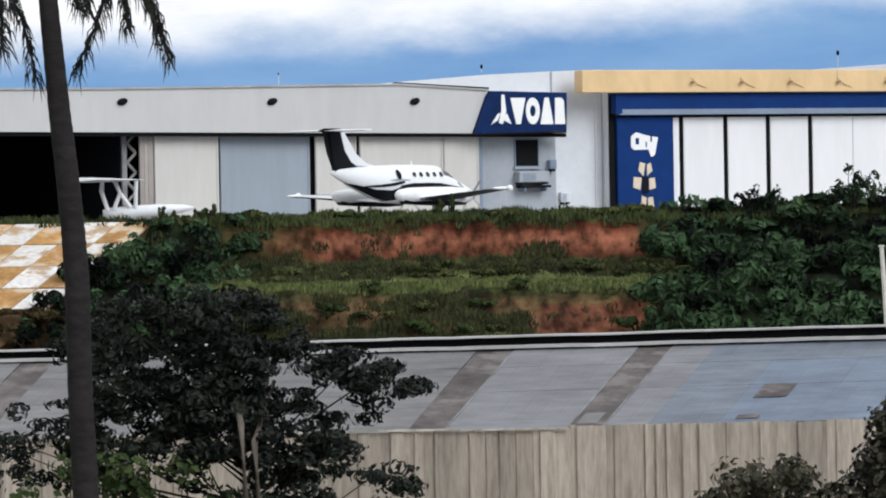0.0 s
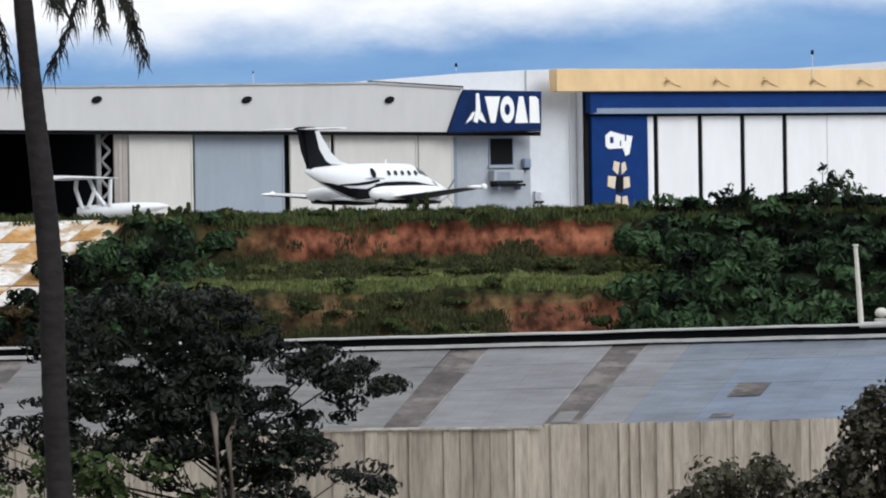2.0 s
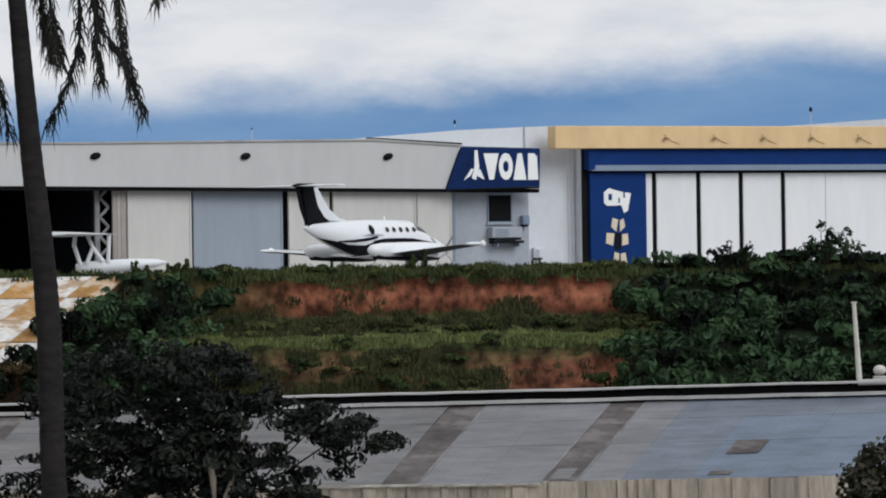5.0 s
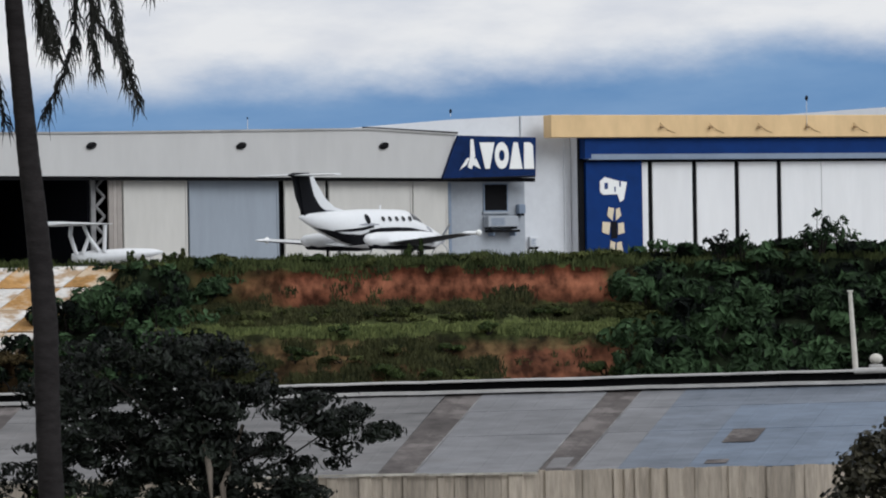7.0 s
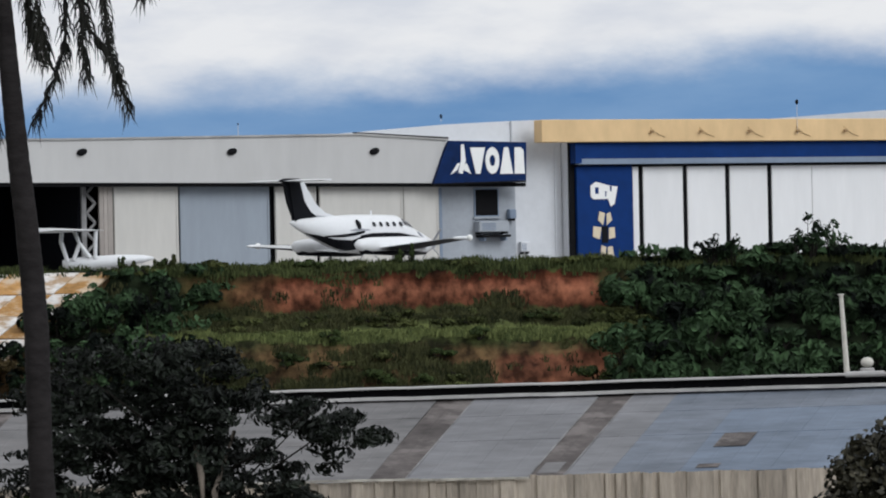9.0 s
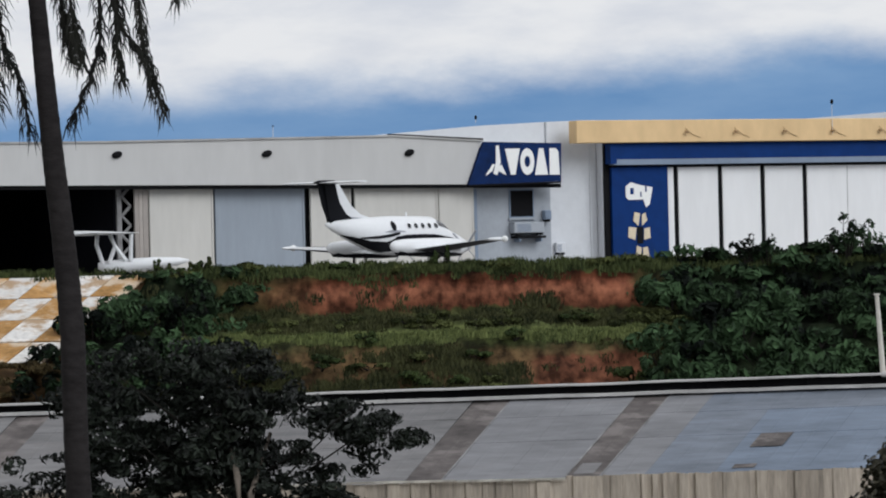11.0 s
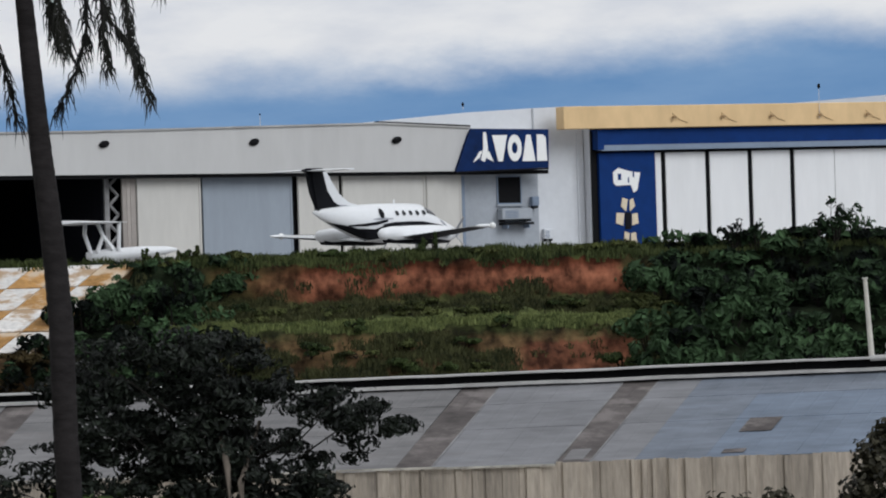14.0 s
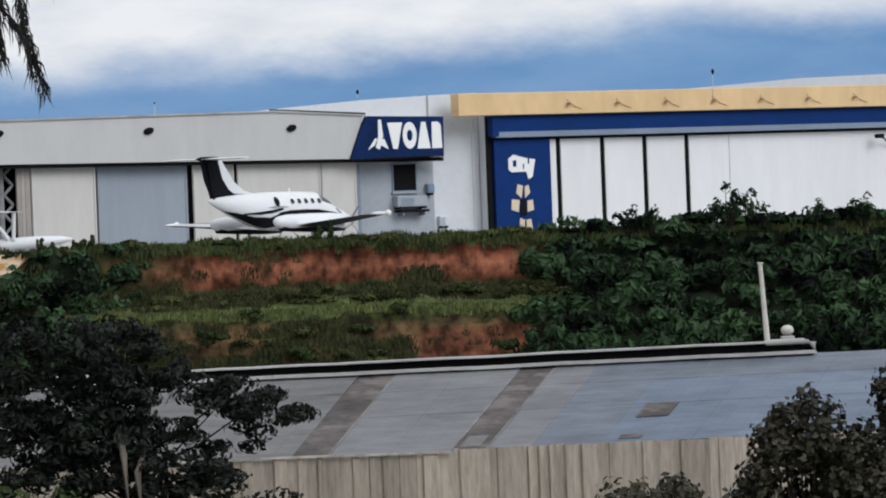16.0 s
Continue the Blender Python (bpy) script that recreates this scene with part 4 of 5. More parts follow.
def warehouse():
    w = thing("warehouse", pose(0, 0, 0), "long warehouse with a weathered sheet roof and raised ridge vent", "warehouse")
    strips = [(-12.6, -11.6), (-6.6, -5.6), (1.0, 2.1), (5.84, 6.86), (19.2, 20.2)]
    bounds = [-20.0, -16.2, -12.6, -11.6, -9.1, -6.6, -5.6, -3.4, -1.2, 1.0, 2.1, 4.0, 5.84, 6.86, 8.2, 10.3, 12.9, 15.4, 17.3, 19.2, 20.2, 24.0, 28.0]
    for a, b in zip(bounds, bounds[1:]):
        if (a, b) in strips:
            for y0, y1 in ((123.4, 126), (120.8, 123.4), (119.4, 120.8), (117.6, 119.4)):
                part("skylight_sheet", roof_sheet(a + 0.01, b - 0.01, y0, y1, 0.022), M_STRIP, w, "grimy dark translucent sheet")
            continue
        for y0, y1, drop in ((123.9, 126, 0.0), (121.4, 123.95, 0.010), (117.6, 121.45, 0.020)):
            blue = a >= 10.3 and y1 < 125
            mid = a >= 8.2
            part("roof_sheet", roof_sheet(a + 0.004, b - 0.004, y0, y1, 0.04 - drop), M_BLUEROOF if blue else M_MIDROOF if mid else M_LIGHTROOF if a > 2 else M_ROOF, w, "bluish roof sheet" if mid else "")
    for x in (2.10, 5.81, 6.86):
        for y0, y1 in ((123.9, 125.6), (121.4, 123.9), (117.6, 121.4)):
            part("joint_strip", roof_sheet(x, x + 0.05, y0, y1, 0.045), M_JOINT, w, "pale strip along the skylight")
    # loose dark sheets
    part("patch", roof_sheet(10.72, 11.66, 120.0, 121.35, 0.05), M_STRIP, w, "dark rectangular patch on the roof")
    part("patch", roof_sheet(10.74, 11.38, 117.95, 118.3, 0.05), M_STRIP, w, "dark rectangular patch on the roof")
    part("patch", roof_sheet(6.0, 6.6, 118.0, 119.0, 0.03), M_ROOF, w, "grey loose sheet on the skylight")
    # ridge vent: a cap on posts over a slot; posts and slot filling are near-black as shade
    def along(x0, x1, y0, y1, base, z0, z1, rise=0.0115, n=40):
        bm = bmesh.new()
        box(bm, x0, x1, y0, y1, z0, z1)
        cuts = [e for e in bm.edges if abs(e.verts[0].co.x - e.verts[1].co.x) > 1]
        bmesh.ops.subdivide_edges(bm, edges=cuts, cuts=n)
        for v in bm.verts:
            v.co.z += base + rise * v.co.x + 0.025 * noise.noise((v.co.x * 0.5, z0, 2.0)) + 0.012 * noise.noise((v.co.x * 1.7, z0, 4.0))
        return bm
    part("ridge_cap", along(-20, 14.5, 126.2, 127.0, -2.87, 0.0, 0.05), M_CAP, w, "pale metal ridge cap")
    part("ridge_slot_shade", along(-20, 14.3, 126.5, 126.95, -2.87, -0.6, -0.005), M_DARK, w, "dark filling of the slot, for the shade below the cap")
    part("ridge_flashing", along(-20, 14.6, 125.6, 126.2, -3.22, 0.04, 0.125, 0.0095), M_CAP, w, "pale flashing along the ridge")
    for k in range(12):
        x = -19 + k * 3
        part("vent_post", boxes((x - 0.03, x + 0.03, 126.4, 126.46, -3.2 + 0.0115 * x, -2.9 + 0.0115 * x)), M_DARK, w)
    part("end_pipe", tube(bmesh.new(), [(13.2, 126.3, -2.70), (14.35, 126.3, -2.69), (14.62, 126.2, -2.78), (14.66, 126.1, -3.1)], [0.09, 0.09, 0.1, 0.1], 8), M_CAP, w, "pale bent pipe at the end of the ridge")
    far = boxes((-20, 28, 127.7, 146, -0.1, 0))
    for v in far.verts:
        v.co.z += -3.35 + 0.0077 * v.co.x - (v.co.y - 127.7) * 0.09
    part("far_slope", far, M_ROOF, w)
    for x in (-19.6, 25.2):
        end = boxes((x, x + 0.2, 118.9, 145.5, -9, 0))
        for v in end.verts:
            if v.co.z > -1:
                v.co.z = roof_z(v.co.x, v.co.y) - 0.12 if v.co.y < 126 else -5.15
        part("side_wall", end, M_FENCE, w)
    part("back_wall", boxes((-19.4, 25.2, 145.2, 145.5, -9, -5.2)), M_FENCE, w)
    part("wall", slab([(-22, -9), (25.5, -9), (25.5, -5.15), (-22, -5.75)], 118.5, 118.8), M_FENCE, w)


warehouse()


def fence():
    f = thing("fence", pose(0, 0, 0), "tall beige ribbed sheet-metal fence in front of the warehouse", "fence")
    ribs = random.Random(52)
    for k in range(40):
        x0 = -18 + k * 1.02
        left = x0 < 3.3
        top = (-5.14 + 0.004 * x0 if left else -5.05 + 0.002 * x0) + 0.012 * math.sin(k * 2.3)
        bm = bmesh.new()
        prof = [(0.0, 0)]
        at = 0.0
        while at < 0.9:
            at += ribs.uniform(0.02, 0.30)
            w, deep = ribs.uniform(0.05, 0.46), ribs.uniform(0.03, 0.10)
            if at + w + 0.06 > 1.0:
                break
            prof += [(at, 0), (at + 0.03, -deep), (at + 0.03 + w, -deep), (at + 0.06 + w, 0)]
            at += 0.06 + w
        prof.append((1.03, 0))
        lo = [bm.verts.new((x0 + a, 117.2 + b + 0.012 * (k % 2), -9.05)) for a, b in prof]
        hi = [bm.verts.new((x0 + a, 117.2 + b + 0.012 * (k % 2), top + 0.02 * math.sin(a * 40 + k))) for a, b in prof]
        for i in range(len(prof) - 1):
            bm.faces.new((lo[i], lo[i + 1], hi[i + 1], hi[i]))
        ex = bmesh.ops.extrude_face_region(bm, geom=list(bm.faces))
        for v in ex["geom"]:
            if isinstance(v, bmesh.types.BMVert):
                v.co.y += 0.01
        bmesh.ops.recalc_face_normals(bm, faces=bm.faces)
        part("fence_sheet", bm, M_FENCE, f)
    # Added pale strips: light on the upper sheet edges, given as a part.
    for k in range(7):
        part("lit_edge_strip", boxes((-18 + 3.06 * k, -14.97 + 3.06 * k, 117.05, 117.09, -5.17 + 0.02 * (k % 2) + 0.003 * k, -5.11 + 0.02 * (k % 2) + 0.003 * k)), M_LITEDGE, f, "pale strip along the top, added for the sheet edges catching light")
    for k in range(13):
        part("post", boxes((-17.5 + 3.06 * k, -17.38 + 3.06 * k, 117.32, 117.43, -9.05, -5.4)), M_CAP, f)


fence()


def street_pole():
    p = thing("lamp_post", pose(13.32, 131.0, -9), "pale slim concrete pole leaning slightly behind the warehouse ridge", "pole")
    part("pole", tube(bmesh.new(), [(0.6, 0, 0), (0.42, 0, 6.2), (0.28, 0, 8.62)], [0.12, 0.09, 0.065], 10), M_POLE, p)
    part("cap", boxes((0.19, 0.37, -0.09, 0.09, 8.62, 8.67), bevel=0.01), M_POLE, p)
    v = thing("roof_vent", pose(14.0, 127.6, -2.80), "small pale roof vent beside the pole", "roof vent")
    part("base", boxes((-0.2, 0.2, -0.2, 0.2, 0.05, 0.25), bevel=0.03), M_CAP, v)
    bm = bmesh.new()
    bmesh.ops.create_uvsphere(bm, u_segments=12, v_segments=8, radius=0.2)
    for q in bm.verts:
        q.co.z = q.co.z * 0.8 + 0.42
    part("hood", bm, M_POLE, v, smooth=True)


street_pole()


# ---- painted slabs on the bank ----
def checkered_bank():
    c = thing("checkered_slope", pose(-20.25, 199.3, 0.66), "bank face paved with faded white and orange square slabs", "paved slope", kind="structure")
    down, wide, high = Vector((-1.12, -2.6, -1.0)), 1.66, 0.98
    base = bmesh.new()
    corners = [Vector((-6, 0.3, 0)), Vector((6.6, 0.3, 0)), Vector((6.6, 0.3, 0)) + down * 5.3, Vector((-6, 0.3, 0)) + down * 5.3]
    vs = [base.verts.new(p + o) for o in (Vector((0, 0, -0.06)), Vector((0, 0.4, -0.5))) for p in corners]
    for f in ((0, 1, 2, 3), (4, 7, 6, 5), (0, 4, 5, 1), (1, 5, 6, 2), (2, 6, 7, 3), (3, 7, 4, 0)):
        base.faces.new([vs[i] for i in f])
    part("base_slab", base, M_SOIL, c)
    up = Vector((1, 0, 0)).cross(-down).normalized()
    if up.z < 0:
        up = -up
    rng = random.Random(4)
    for r in range(4):
        for k in range(-4, 4):
            o = Vector((k * wide, 0.3, 0)) + down * (r * high) + up * rng.uniform(-0.015, 0.02)
            bm = bmesh.new()
            a, b = Vector((wide - 0.05, 0, 0)), down * (high - 0.04)
            q = [o, o + a, o + a + b, o + b]
            top = [bm.verts.new(p + up * 0.02) for p in q]
            bot = [bm.verts.new(p - up * 0.04) for p in q]
            bm.faces.new(top)
            bm.faces.new(bot[::-1])
            for i in range(4):
                bm.faces.new((top[(i + 1) % 4], top[i], bot[i], bot[(i + 1) % 4]))
            bmesh.ops.recalc_face_normals(bm, faces=bm.faces)
            part("slab", bm, M_TILE_O if (r + k) % 2 else M_TILE_W, c)


checkered_bank()


# ---- plants on the bank ----
def grass(name, label, spots, height, seed, mat):
    """Upright blades in tufts, as one mass."""
    rng = np.random.default_rng(seed)
    v, f = [], []
    for x, y in spots:
        z = bank_height(x, y)
        for _ in range(11):
            a = rng.uniform(0, math.tau)
            h = height * rng.uniform(0.35, 1.3)
            bx, by = x + rng.normal() * 0.19, y + rng.normal() * 0.19
            w = 0.018 + 0.02 * rng.random()
            lx, ly = math.cos(a) * h * 0.45, math.sin(a) * h * 0.45
            i = len(v)
            v += [(bx - w, by, z - 0.05), (bx + w, by, z - 0.05), (bx + lx * 0.4 + w * 0.7, by + ly * 0.4, z + h * 0.6), (bx + lx, by + ly, z + h), (bx + lx * 0.4 - w * 0.7, by + ly * 0.4, z + h * 0.6)]
            f += [(i, i + 1, i + 2, i + 4), (i + 4, i + 2, i + 3)]
    me = bpy.data.meshes.new(name)
    me.from_pydata(v, [], f)
    me.materials.append(mat)
    tagged(new(name, me), label, "grass", kind="stuff")


rng0 = np.random.default_rng(11)


def scatter(n, x0, x1, y0, y1, open_at=0.0, bare=None):
    """Tuft places in ragged patches; none in the bare stretch."""
    out = []
    while len(out) < n:
        x, y = rng0.uniform(x0, x1), rng0.uniform(y0, y1)
        if noise.noise((x * 0.35, y * 0.6, 3.3)) + 0.5 * noise.noise((x * 1.3, y * 1.3, 8.1)) < open_at:
            continue
        if bare and bare[0] < x < bare[1]:
            continue
        out.append((x, y))
    return out


grass("rim_grass", "uneven green grass along the top of the bank", scatter(2600, -26, 32, 199.3, 202, -0.35) + scatter(80, -14, 11, 199.0, 199.4, 0.15), 0.26, 5, M_GRASS)
# Shelf tufts take the brighter, sunlit grass colours.
grass("shelf_grass", "light green grass on the shelf of the bank, with sunlight in its colour", scatter(2300, -12, 12.5, 191.7, 192.9, -0.3), 0.25, 6, M_SHELF)
grass("slope_grass", "dull grass on the slopes of the bank", scatter(1300, -14, 11, 193.8, 197.6, 0.0) + scatter(1700, -14, 11, 187.5, 191.4, -0.12, (3.6, 9.4)) + scatter(700, -14, 11, 193.8, 197.6, -0.3) + scatter(500, -14, 11, 197.3, 198.2, 0.05) + scatter(60, -14, 11, 197.8, 198.8, 0.3) + scatter(35, 3.4, 9.6, 186.5, 191.3, 0.25) + scatter(600, -14, 3.8, 186.5, 191.3, 0.0), 0.24, 7, M_DULL)


def bank_bushes():
    rng = random.Random(21)
    def one(x, y, w, h, seed, group, label="dense dark green bush on the bank", leaf=0.48, mat=None, lobes=(4, 6), z=None):
        z = bank_height(x, y) if z is None else z
        blobs = []
        for _ in range(rng.randint(*lobes)):
            q = rng.uniform(-1, 1)
            blobs.append(((q * w * 0.85, rng.uniform(-0.9, 0.9), rng.uniform(0.35, 1.0) * h * (1 - 0.25 * abs(q))), (rng.uniform(0.24, 0.50) * w, rng.uniform(0.35, 0.6), rng.uniform(0.14, 0.30) * h)))
        shrub("bush", (x, y, z), blobs, leaf, 44 * (0.62 / leaf) ** 2, mat or M_BUSH, M_TWIG, label, "bush", group, seed, 0.05, 0.42)
    # the thicket over the eastern part of the bank
    k = 0
    for y, zs, x0, x1, step in ((200.4, 0.62, 12.0, 33, 1.3), (199.0, 1.0, 11.0, 33, 1.4), (197.6, 1.35, 10.2, 33, 1.4), (195.6, 1.5, 10.6, 33, 1.5), (193.4, 1.5, 12.2, 33, 1.4), (191.2, 1.6, 11.4, 33, 1.4), (189.2, 1.6, 10.2, 33, 1.4), (187.0, 1.7, 9.6, 33, 1.5), (184.8, 1.9, 9.6, 33, 1.8)):
        x = x0
        while x < x1:
            one(x + rng.uniform(-0.5, 0.5), y + rng.uniform(-0.6, 0.6), rng.uniform(0.9, 1.6), zs * rng.uniform(0.6, 1.3), 100 + k, "thicket on the bank", leaf=rng.uniform(0.5, 0.68))
            x += step
            k += 1
    # the bushes beside the painted slabs
    for y, zs, x0, x1 in ((199.4, 0.36, -13.6, -8.6), (197.6, 1.5, -14.4, -9.4), (195.0, 1.7, -15.6, -9.8), (192.4, 1.7, -16.6, -9.6), (189.4, 1.9, -17.4, -9.2), (186.6, 2.0, -17.4, -9.4)):
        x = x0
        while x < x1:
            one(x + rng.uniform(-0.4, 0.4), y + rng.uniform(-0.5, 0.5), rng.uniform(0.8, 1.3), zs * rng.uniform(0.75, 1.15), 300 + k, "bushes beside the slabs")
            x += 1.2
            k += 1
    # small single plants
    for x, y, w, h in ((-4.6, 200.6, 0.8, 0.4), (-3.5, 192.0, 0.6, 0.6), (3.4, 191.5, 0.5, 0.5), (-1.3, 188.5, 1.1, 0.55), (0.8, 188.2, 0.8, 0.5), (-8.6, 196.4, 1.0, 0.5), (6.6, 195.8, 1.0, 0.4), (-5.4, 189.6, 0.9, 0.6), (-7.6, 188.6, 1.0, 0.5), (8.6, 188.0, 0.9, 0.8), (1.6, 190.4, 0.7, 0.5)):
        one(x, y, w, h, 500 + k, "", "small dark bush on the grassy bank", 0.22, M_GREEN)
        k += 1
    # a pair of dark sprouts on the rim
    for x, h in ((-0.15, 0.75), (0.45, 0.85)):
        one(x, 200.9, 0.22, h, 520 + k, "", "small upright dark sprout on the grassy rim", 0.2, M_GREEN)
        k += 1
    for x in (-13.4, -12.8, -12.3, -11.8, -11.4, -10.9):
        one(x, 200.9 + rng.uniform(-0.2, 0.2), 0.16, rng.uniform(0.3, 0.7), 540 + k, "", "small upright green sprout on the grassy rim", 0.12, M_WEED if k % 2 else M_GREEN)
        k += 1
    # olive weeds on the slopes between the earth faces
    for x0, x1, y0, y1, n, h in ((-9.5, 10.5, 193.6, 196.6, 20, 0.34), (-9.5, 3.2, 187.6, 190.4, 9, 0.4), (7.5, 12.5, 190.8, 193.2, 8, 0.5), (-12.0, 10.0, 200.0, 200.8, 10, 0.25)):
        for _ in range(n):
            one(rng.uniform(x0, x1), rng.uniform(y0, y1), rng.uniform(0.5, 1.1), h * rng.uniform(0.7, 1.4), 800 + k, "weeds on the bank", "low olive green weeds on the grassy bank", 0.26, M_WEED, (3, 5))
            k += 1
    # weeds over the foot of the painted slabs
    for _ in range(44):
        x, y = rng.uniform(-27.0, -16.4), rng.uniform(186.0, 189.3)
        one(x, y, rng.uniform(0.6, 1.1), rng.uniform(0.25, 0.5), 900 + k, "weeds below the slabs", "dull brownish weeds below the painted slabs", 0.26, M_FOOT, (3, 5), 0.62 - (199.6 - y) / 2.6)
        k += 1
    # tall ragged shoots above the thicket
    for x, h in ((19.4, 2.1), (20.3, 1.7), (18.6, 1.5), (14.6, 1.5), (15.6, 1.25), (23.5, 1.2), (25.7, 1.5), (28.3, 1.6)):
        blobs = [((rng.uniform(-0.3, 0.3), rng.uniform(-0.3, 0.3), h * q), (0.2, 0.2, 0.3)) for q in (0.5, 0.65, 0.8, 0.97)]
        blobs += [((rng.uniform(-0.75, 0.75), 0, h * rng.uniform(0.45, 0.85)), (0.28, 0.28, 0.24)) for _ in range(5)]
        shrub("bush", (x, 199.6, bank_height(x, 199.6)), blobs, 0.30, 90, M_BUSH, M_TWIG, "ragged tall bush shoots at the rim of the bank", "bush", "", 700 + k, 0.04, 0.4)
        k += 1


bank_bushes()


# ---- trees close to the camera ----
def near_ground(y):
    return float(np.interp(y, (6, 60), (-0.7, -9)))


def palm():
    """A tall palm: ringed trunk, and a crown of drooping feathered fronds above the view."""
    base = Vector((-4.62, 55, near_ground(55)))
    p = thing("palm_tree", Matrix.Translation(base), "tall palm with a grey slender trunk and dark drooping fronds", "palm tree")
    line = [(0.1, 0, -0.2), (0.05, 0, 2.0), (-0.08, 0, 5.0), (-0.15, 0, 6.9), (-0.165, 0, 8.37), (-0.21, 0, 9.1), (-0.275, 0, 9.85), (-0.355, 0, 10.6), (-0.455, 0, 11.78), (-0.535, 0, 12.85), (-0.60, 0, 14.0), (-0.64, 0, 14.6)]
    rad = [0.25, 0.21, 0.175, 0.162, 0.163, 0.157, 0.15, 0.143, 0.128, 0.112, 0.10, 0.06]
    pts, rr = [], []
    for i in range(len(line) - 1):
        n = 10
        for k in range(n):
            t = k / n
            pts.append(Vector(line[i]).lerp(Vector(line[i + 1]), t))
            rr.append((rad[i] + (rad[i + 1] - rad[i]) * t) * (1.0 + (0.025 if k % 2 else -0.015)))
    part("trunk", tube(bmesh.new(), pts, rr, 14), M_TRUNK, p, smooth=True)
    top = Vector((-0.63, 0, 14.5))
    rng = random.Random(8)
    # each frond: points that its rib bends through, from the crown outwards
    fronds = [
        [(-0.15, 0.1, 14.6), (0.16, 0.15, 13.4), (0.28, 0.15, 12.52), (0.18, 0.15, 11.85), (-0.16, 0.15, 11.15)],
        [(0.05, -0.2, 14.7), (0.35, -0.3, 13.4), (0.56, -0.3, 12.43), (0.92, -0.3, 11.9), (1.11, -0.3, 11.25)],
        [(-0.9, 0.2, 14.7), (-1.06, 0.3, 13.4), (-1.03, 0.3, 12.3), (-0.86, 0.3, 11.85), (-0.66, 0.3, 11.0)],
        [(-1.0, -0.3, 14.9), (-1.3, -0.4, 13.6), (-1.18, -0.4, 12.5), (-1.05, -0.4, 11.9), (-1.05, -0.4, 11.4)],
        [(-0.5, 0.4, 14.6), (-0.38, 0.5, 13.6), (-0.27, 0.5, 12.8), (-0.20, 0.5, 12.4), (-0.13, 0.5, 12.05)],
        [(-0.4, 0.3, 14.6), (-0.22, 0.35, 13.6), (-0.12, 0.35, 12.7), (-0.06, 0.35, 12.3), (0.0, 0.35, 11.98)],
        [(0.2, 0.4, 14.8), (0.40, 0.6, 13.7), (0.47, 0.6, 12.8), (0.45, 0.6, 12.2), (0.52, 0.6, 11.75)],
        [(0.3, 0.0, 14.9), (0.62, 0.05, 13.8), (0.78, 0.05, 12.8), (0.83, 0.05, 12.25), (0.93, 0.05, 11.6)],
        [(0.5, 0.1, 15.3), (1.1, 0.1, 14.5), (1.33, 0.1, 13.6), (1.33, 0.1, 13.2), (1.31, 0.1, 12.75)],
        [(-1.6, 0.1, 15.2), (-2.0, 0.1, 14.2), (-2.0, 0.1, 13.2), (-1.9, 0.1, 12.6), (-1.85, 0.1, 12.0)],
        [(0.4, 0.9, 15.6), (1.2, 1.6, 15.2), (1.6, 2.0, 14.4), (1.7, 2.2, 14.0), (1.8, 2.3, 13.6)],
        [(-1.6, 0.8, 15.6), (-2.4, 1.4, 15.2), (-2.8, 1.8, 14.5), (-3.0, 2.0, 14.0), (-3.0, 2.1, 13.6)],
        [(-0.6, -1.0, 15.6), (-0.6, -2.0, 15.4), (-0.6, -2.6, 14.8), (-0.6, -2.9, 14.3), (-0.6, -3.0, 13.9)],
        [(-0.5, 0.2, 15.6), (-0.3, 0.4, 16.4), (-0.1, 0.5, 17.0), (0.1, 0.6, 17.3), (0.4, 0.7, 17.4)],
    ]
    for bends in fronds:
        knots = [top] + [Vector(q) for q in bends]
        knots = [knots[0] * 2 - knots[1]] + knots + [knots[-1] * 2 - knots[-2]]
        rachis = []
        for k in range(25):
            g = min(k / 24 * 5, 4.999)
            i, t = int(g), g - int(g)
            p0, p1, p2, p3 = knots[i:i + 4]
            rachis.append(0.5 * (2 * p1 + (p2 - p0) * t + (2 * p0 - 5 * p1 + 4 * p2 - p3) * t * t + (3 * p1 - p0 - 3 * p2 + p3) * t ** 3))
        bm = tube(bmesh.new(), rachis, [0.035 - 0.024 * k / 24 for k in range(25)], 6)
        ob = part("frond", bm, M_TWIG, p)
        v, f = [], []
        for k in range(3, 24):
            for _ in range(13):
                o = rachis[k].lerp(rachis[min(24, k + 1)], rng.random())
                d = (rachis[min(24, k + 1)] - rachis[k]).normalized()
                s = d.cross(Vector((0, 0, 1)))
                s = (s.normalized() if s.length > 0.05 else Vector((1, 0, 0))) * rng.choice((-1, 1))
                length = rng.uniform(0.10, 0.52) * (1.0 - 0.25 * k / 24)
                way = (s * 0.45 + d * 0.3 + Vector((0.08, 0, -0.75)) + Vector((rng.uniform(-.5, .5), rng.uniform(-.35, .35), 0))).normalized()
                w = way.cross(Vector((0.3, 1, 0.1))).normalized() * 0.010
                q = o + way * length * 0.5 + Vector((rng.uniform(-0.05, 0.05), 0, 0.03))
                e = o + way * length + Vector((0, 0, -0.06))
                i = len(v)
                v += [tuple(o - w * 0.5), tuple(o + w * 0.5), tuple(q + w), tuple(e), tuple(q - w)]
                f += [(i, i + 1, i + 2, i + 4), (i + 4, i + 2, i + 3)]
        me = bpy.data.meshes.new("feather")
        me.from_pydata(v, [], f)
        me.materials.append(M_FROND)
        lf = new("feather", me)
        lf.parent = ob


palm()


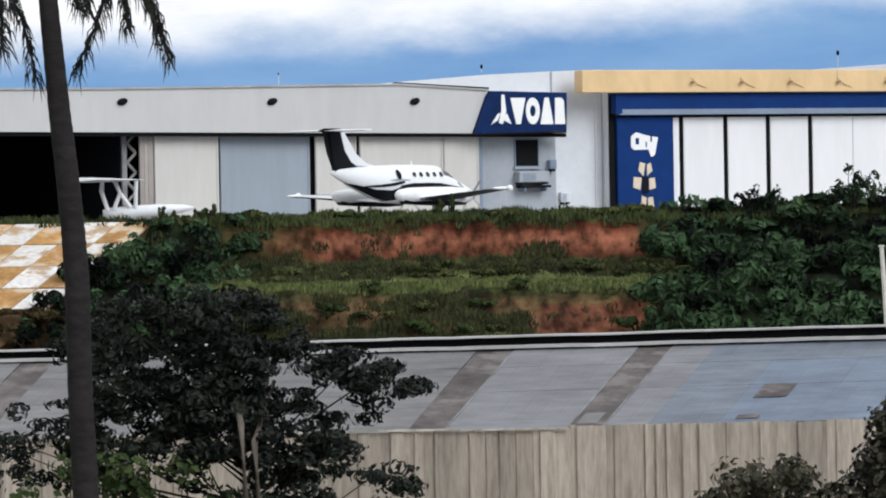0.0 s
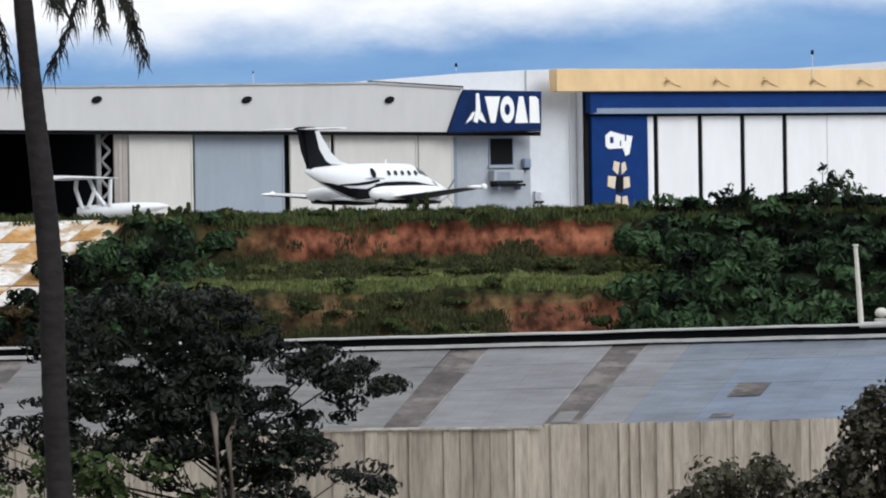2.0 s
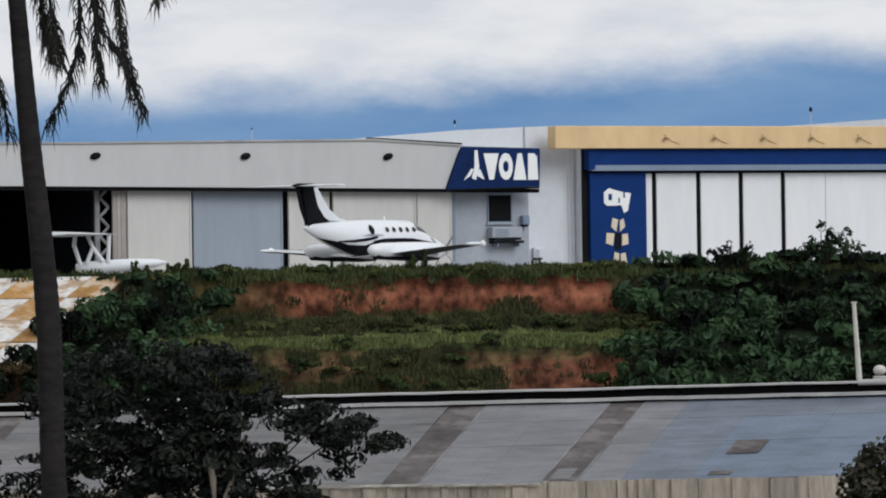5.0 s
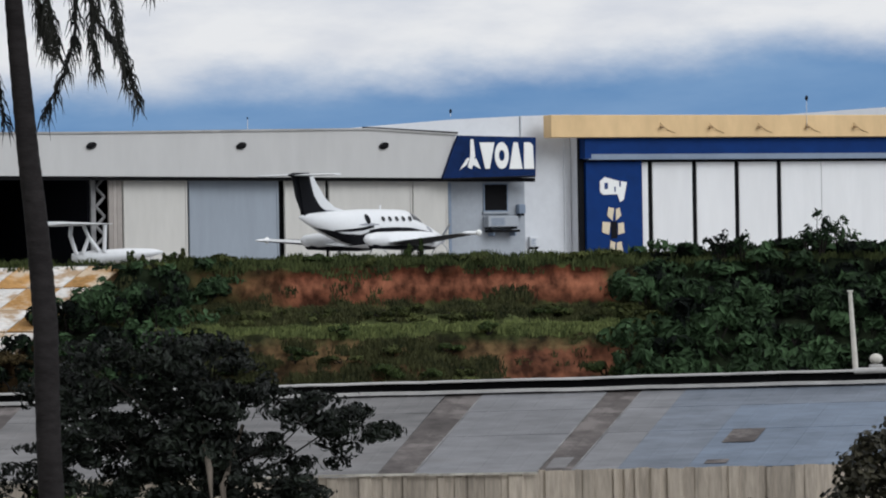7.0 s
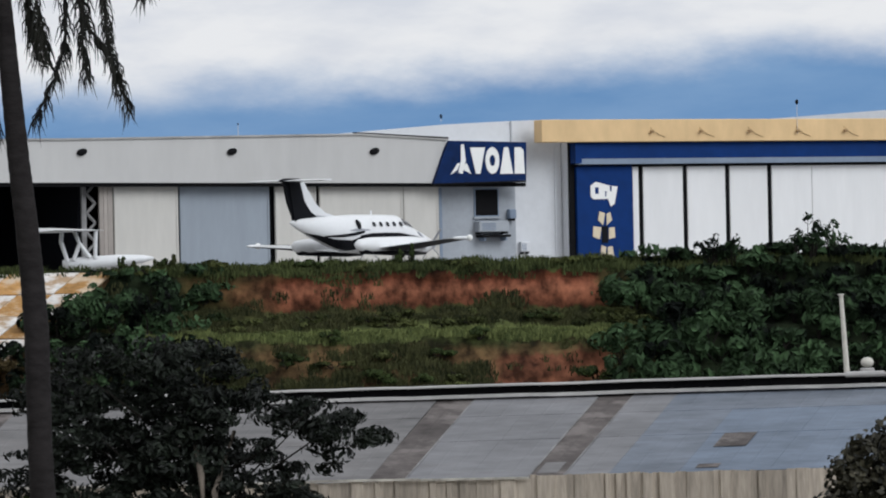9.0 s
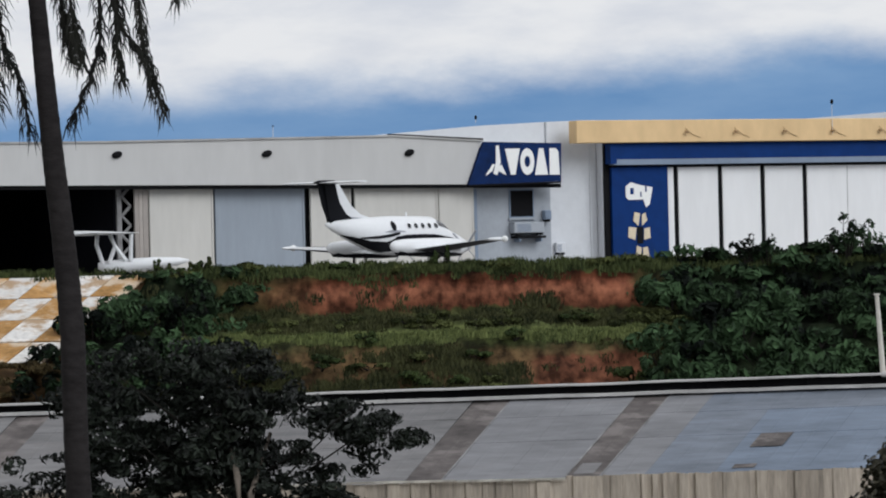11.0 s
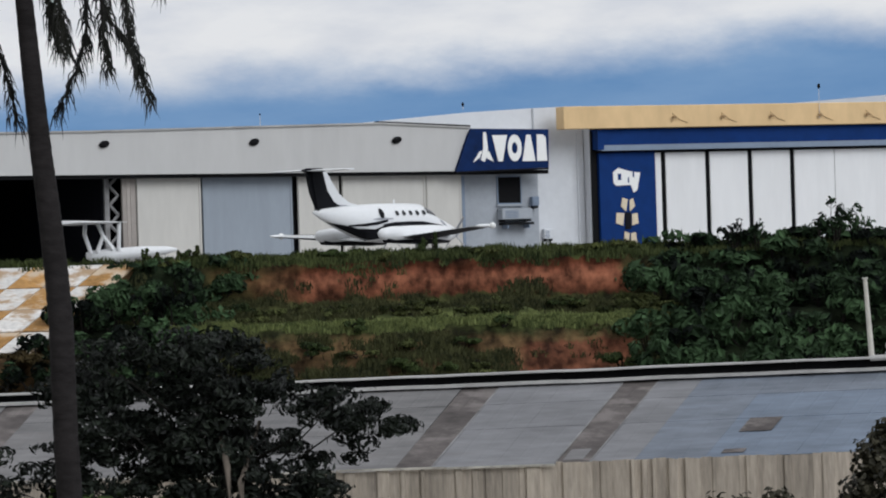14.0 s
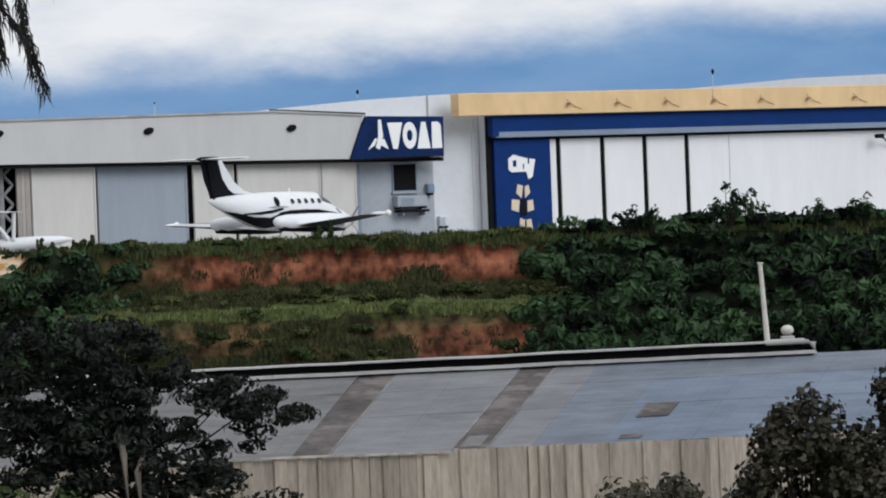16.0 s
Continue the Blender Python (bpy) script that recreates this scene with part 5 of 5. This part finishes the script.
def spreading_tree():
    """The dark tree in flat leafy tiers, with a pale forked stem."""
    base = Vector((-2.75, 60, near_ground(60)))
    t = thing("tree", Matrix.Translation(base), "dark spreading tree with flat leafy tiers and pale forked stems", "tree")
    rng = np.random.default_rng(31)
    for p in ([(-0.02, -0.9, -0.3), (-0.02, -1.0, 3.0), (-0.06, -1.15, 5.8), (-0.12, -1.12, 7.05), (-0.35, 0.1, 7.9)], [(0.2, -0.8, -0.3), (0.16, -1.0, 3.2), (0.12, -1.15, 5.8), (0.06, -1.12, 6.8), (0.3, 0.1, 7.6)]):
        part("trunk", tube(bmesh.new(), p, [0.12, 0.09, 0.058, 0.05, 0.03], 10), M_BARK, t, "pale forked stem", smooth=True)
    tiers = []
    # middle x, height above the base, reach in x, thickness, count
    for x, z, w, h, n in ((-0.9, 8.75, 1.1, 0.3, 12), (-1.1, 8.4, 1.5, 0.35, 22), (-0.9, 8.05, 1.7, 0.3, 26), (-0.6, 7.7, 1.7, 0.3, 24), (0.9, 7.85, 0.9, 0.15, 8), (1.75, 7.5, 0.6, 0.12, 11), (1.2, 7.65, 0.6, 0.15, 8), (-0.6, 7.3, 2.1, 0.3, 30), (0.9, 7.2, 0.9, 0.22, 14), (-0.9, 6.85, 2.1, 0.3, 28), (0.7, 6.75, 1.1, 0.3, 18), (-2.8, 7.3, 0.8, 0.25, 6), (-3.3, 6.9, 0.8, 0.3, 9), (-1.6, 6.4, 1.9, 0.3, 22), (0.9, 6.3, 1.0, 0.3, 14), (1.4, 6.0, 1.0, 0.3, 14), (-3.2, 6.2, 0.9, 0.4, 16), (-0.6, 6.0, 1.4, 0.3, 10), (1.7, 5.5, 0.9, 0.3, 14), (-1.2, 8.1, 1.1, 0.3, 28), (-1.1, 7.75, 1.2, 0.3, 26), (-1.1, 8.65, 0.9, 0.25, 16), (-1.2, 7.25, 1.1, 0.3, 20), (-1.0, 6.6, 1.2, 0.3, 16), (-1.4, 5.6, 1.8, 0.3, 14), (-0.9, 7.5, 1.2, 0.4, 26), (-0.5, 7.0, 0.9, 0.35, 20), (-1.3, 8.2, 1.2, 0.35, 20), (-1.9, 7.9, 0.6, 0.4, 7), (0.4, 7.0, 0.8, 0.4, 24), (0.5, 6.5, 0.8, 0.35, 20), (1.3, 7.9, 0.7, 0.22, 11), (0.7, 8.0, 0.5, 0.25, 7), (0.2, 6.0, 0.7, 0.3, 12), (-2.3, 6.6, 0.9, 0.5, 14)):
        for _ in range(n):
            c = (x + rng.uniform(-w, w), rng.uniform(-0.9, 0.9), z + rng.normal() * h * 0.5)
            gap = noise.noise((c[0] * 1.5, 4.0, c[2] * 2.2)) + 0.6 * noise.noise((c[0] * 3.3, 9.0, c[2] * 4.2))
            if c[2] < 7.45 and gap < -0.24 + 0.04 * (c[0] > 0.3) and not (6.9 < c[2] and -1.9 < c[0] < -0.1):
                continue
            tiers.append((c, (rng.uniform(0.10, 0.36), 0.3, rng.uniform(0.05, 0.15))))
    for c, r in tiers[::15]:
        e = Vector(c)
        s = Vector((-0.15, 0.05, max(5.2, e.z - 1.1)))
        part("branch", tube(bmesh.new(), [s, s.lerp(e, 0.5) + Vector((0, 0, -0.12)), e], [0.024, 0.016, 0.006], 5), M_TWIG, t)
    me = leaves_mesh("crown", *clumps(rng, tiers, 480, 0.12), rng, 0.45)
    me.materials.append(M_TREE)
    c = new("crown", me)
    c.parent = t


spreading_tree()


def near_bushes():
    rng = np.random.default_rng(77)
    def mound(name, x, y, w, z0, z1, n, leaf, mat, label, seed, dens=150, slim=0.7):
        g = near_ground(y)
        blobs = []
        for _ in range(n):
            q = rng.uniform(-1, 1)
            top = z1 - (z1 - z0) * abs(q) ** 1.5 * 0.6
            blobs.append(((q * w, rng.uniform(-0.7, 0.7), rng.uniform(z0, top) - g), (rng.uniform(0.2, 0.4), 0.3, rng.uniform(0.16, 0.3))))
        shrub(name, (x, y, g), blobs, leaf, dens, mat, M_TWIG, label, "bush", "", seed, 0.03, slim)
    mound("bush", -5.0, 57.5, 1.6, -3.9, -2.15, 60, 0.13, M_GREEN, "bright green bush below the dark tree", 81)
    mound("bush", -3.55, 57.0, 0.7, -3.9, -2.3, 30, 0.12, M_GREEN, "small bright green bush in front of the dark tree", 85)
    mound("bush", 6.6, 58, 1.25, -4.2, -1.45, 170, 0.105, M_NEAR, "round-leaved dark bush in front of the fence", 82, 330, 0.8)
    mound("bush", 8.2, 58.5, 1.4, -4.2, -1.02, 190, 0.105, M_NEAR, "tall round-leaved dark bush in front of the fence", 83, 330, 0.8)
    mound("bush", 4.5, 57.5, 1.35, -4.2, -2.42, 110, 0.10, M_NEAR, "low round-leaved bush in front of the fence", 84, 320, 0.8)


near_bushes()
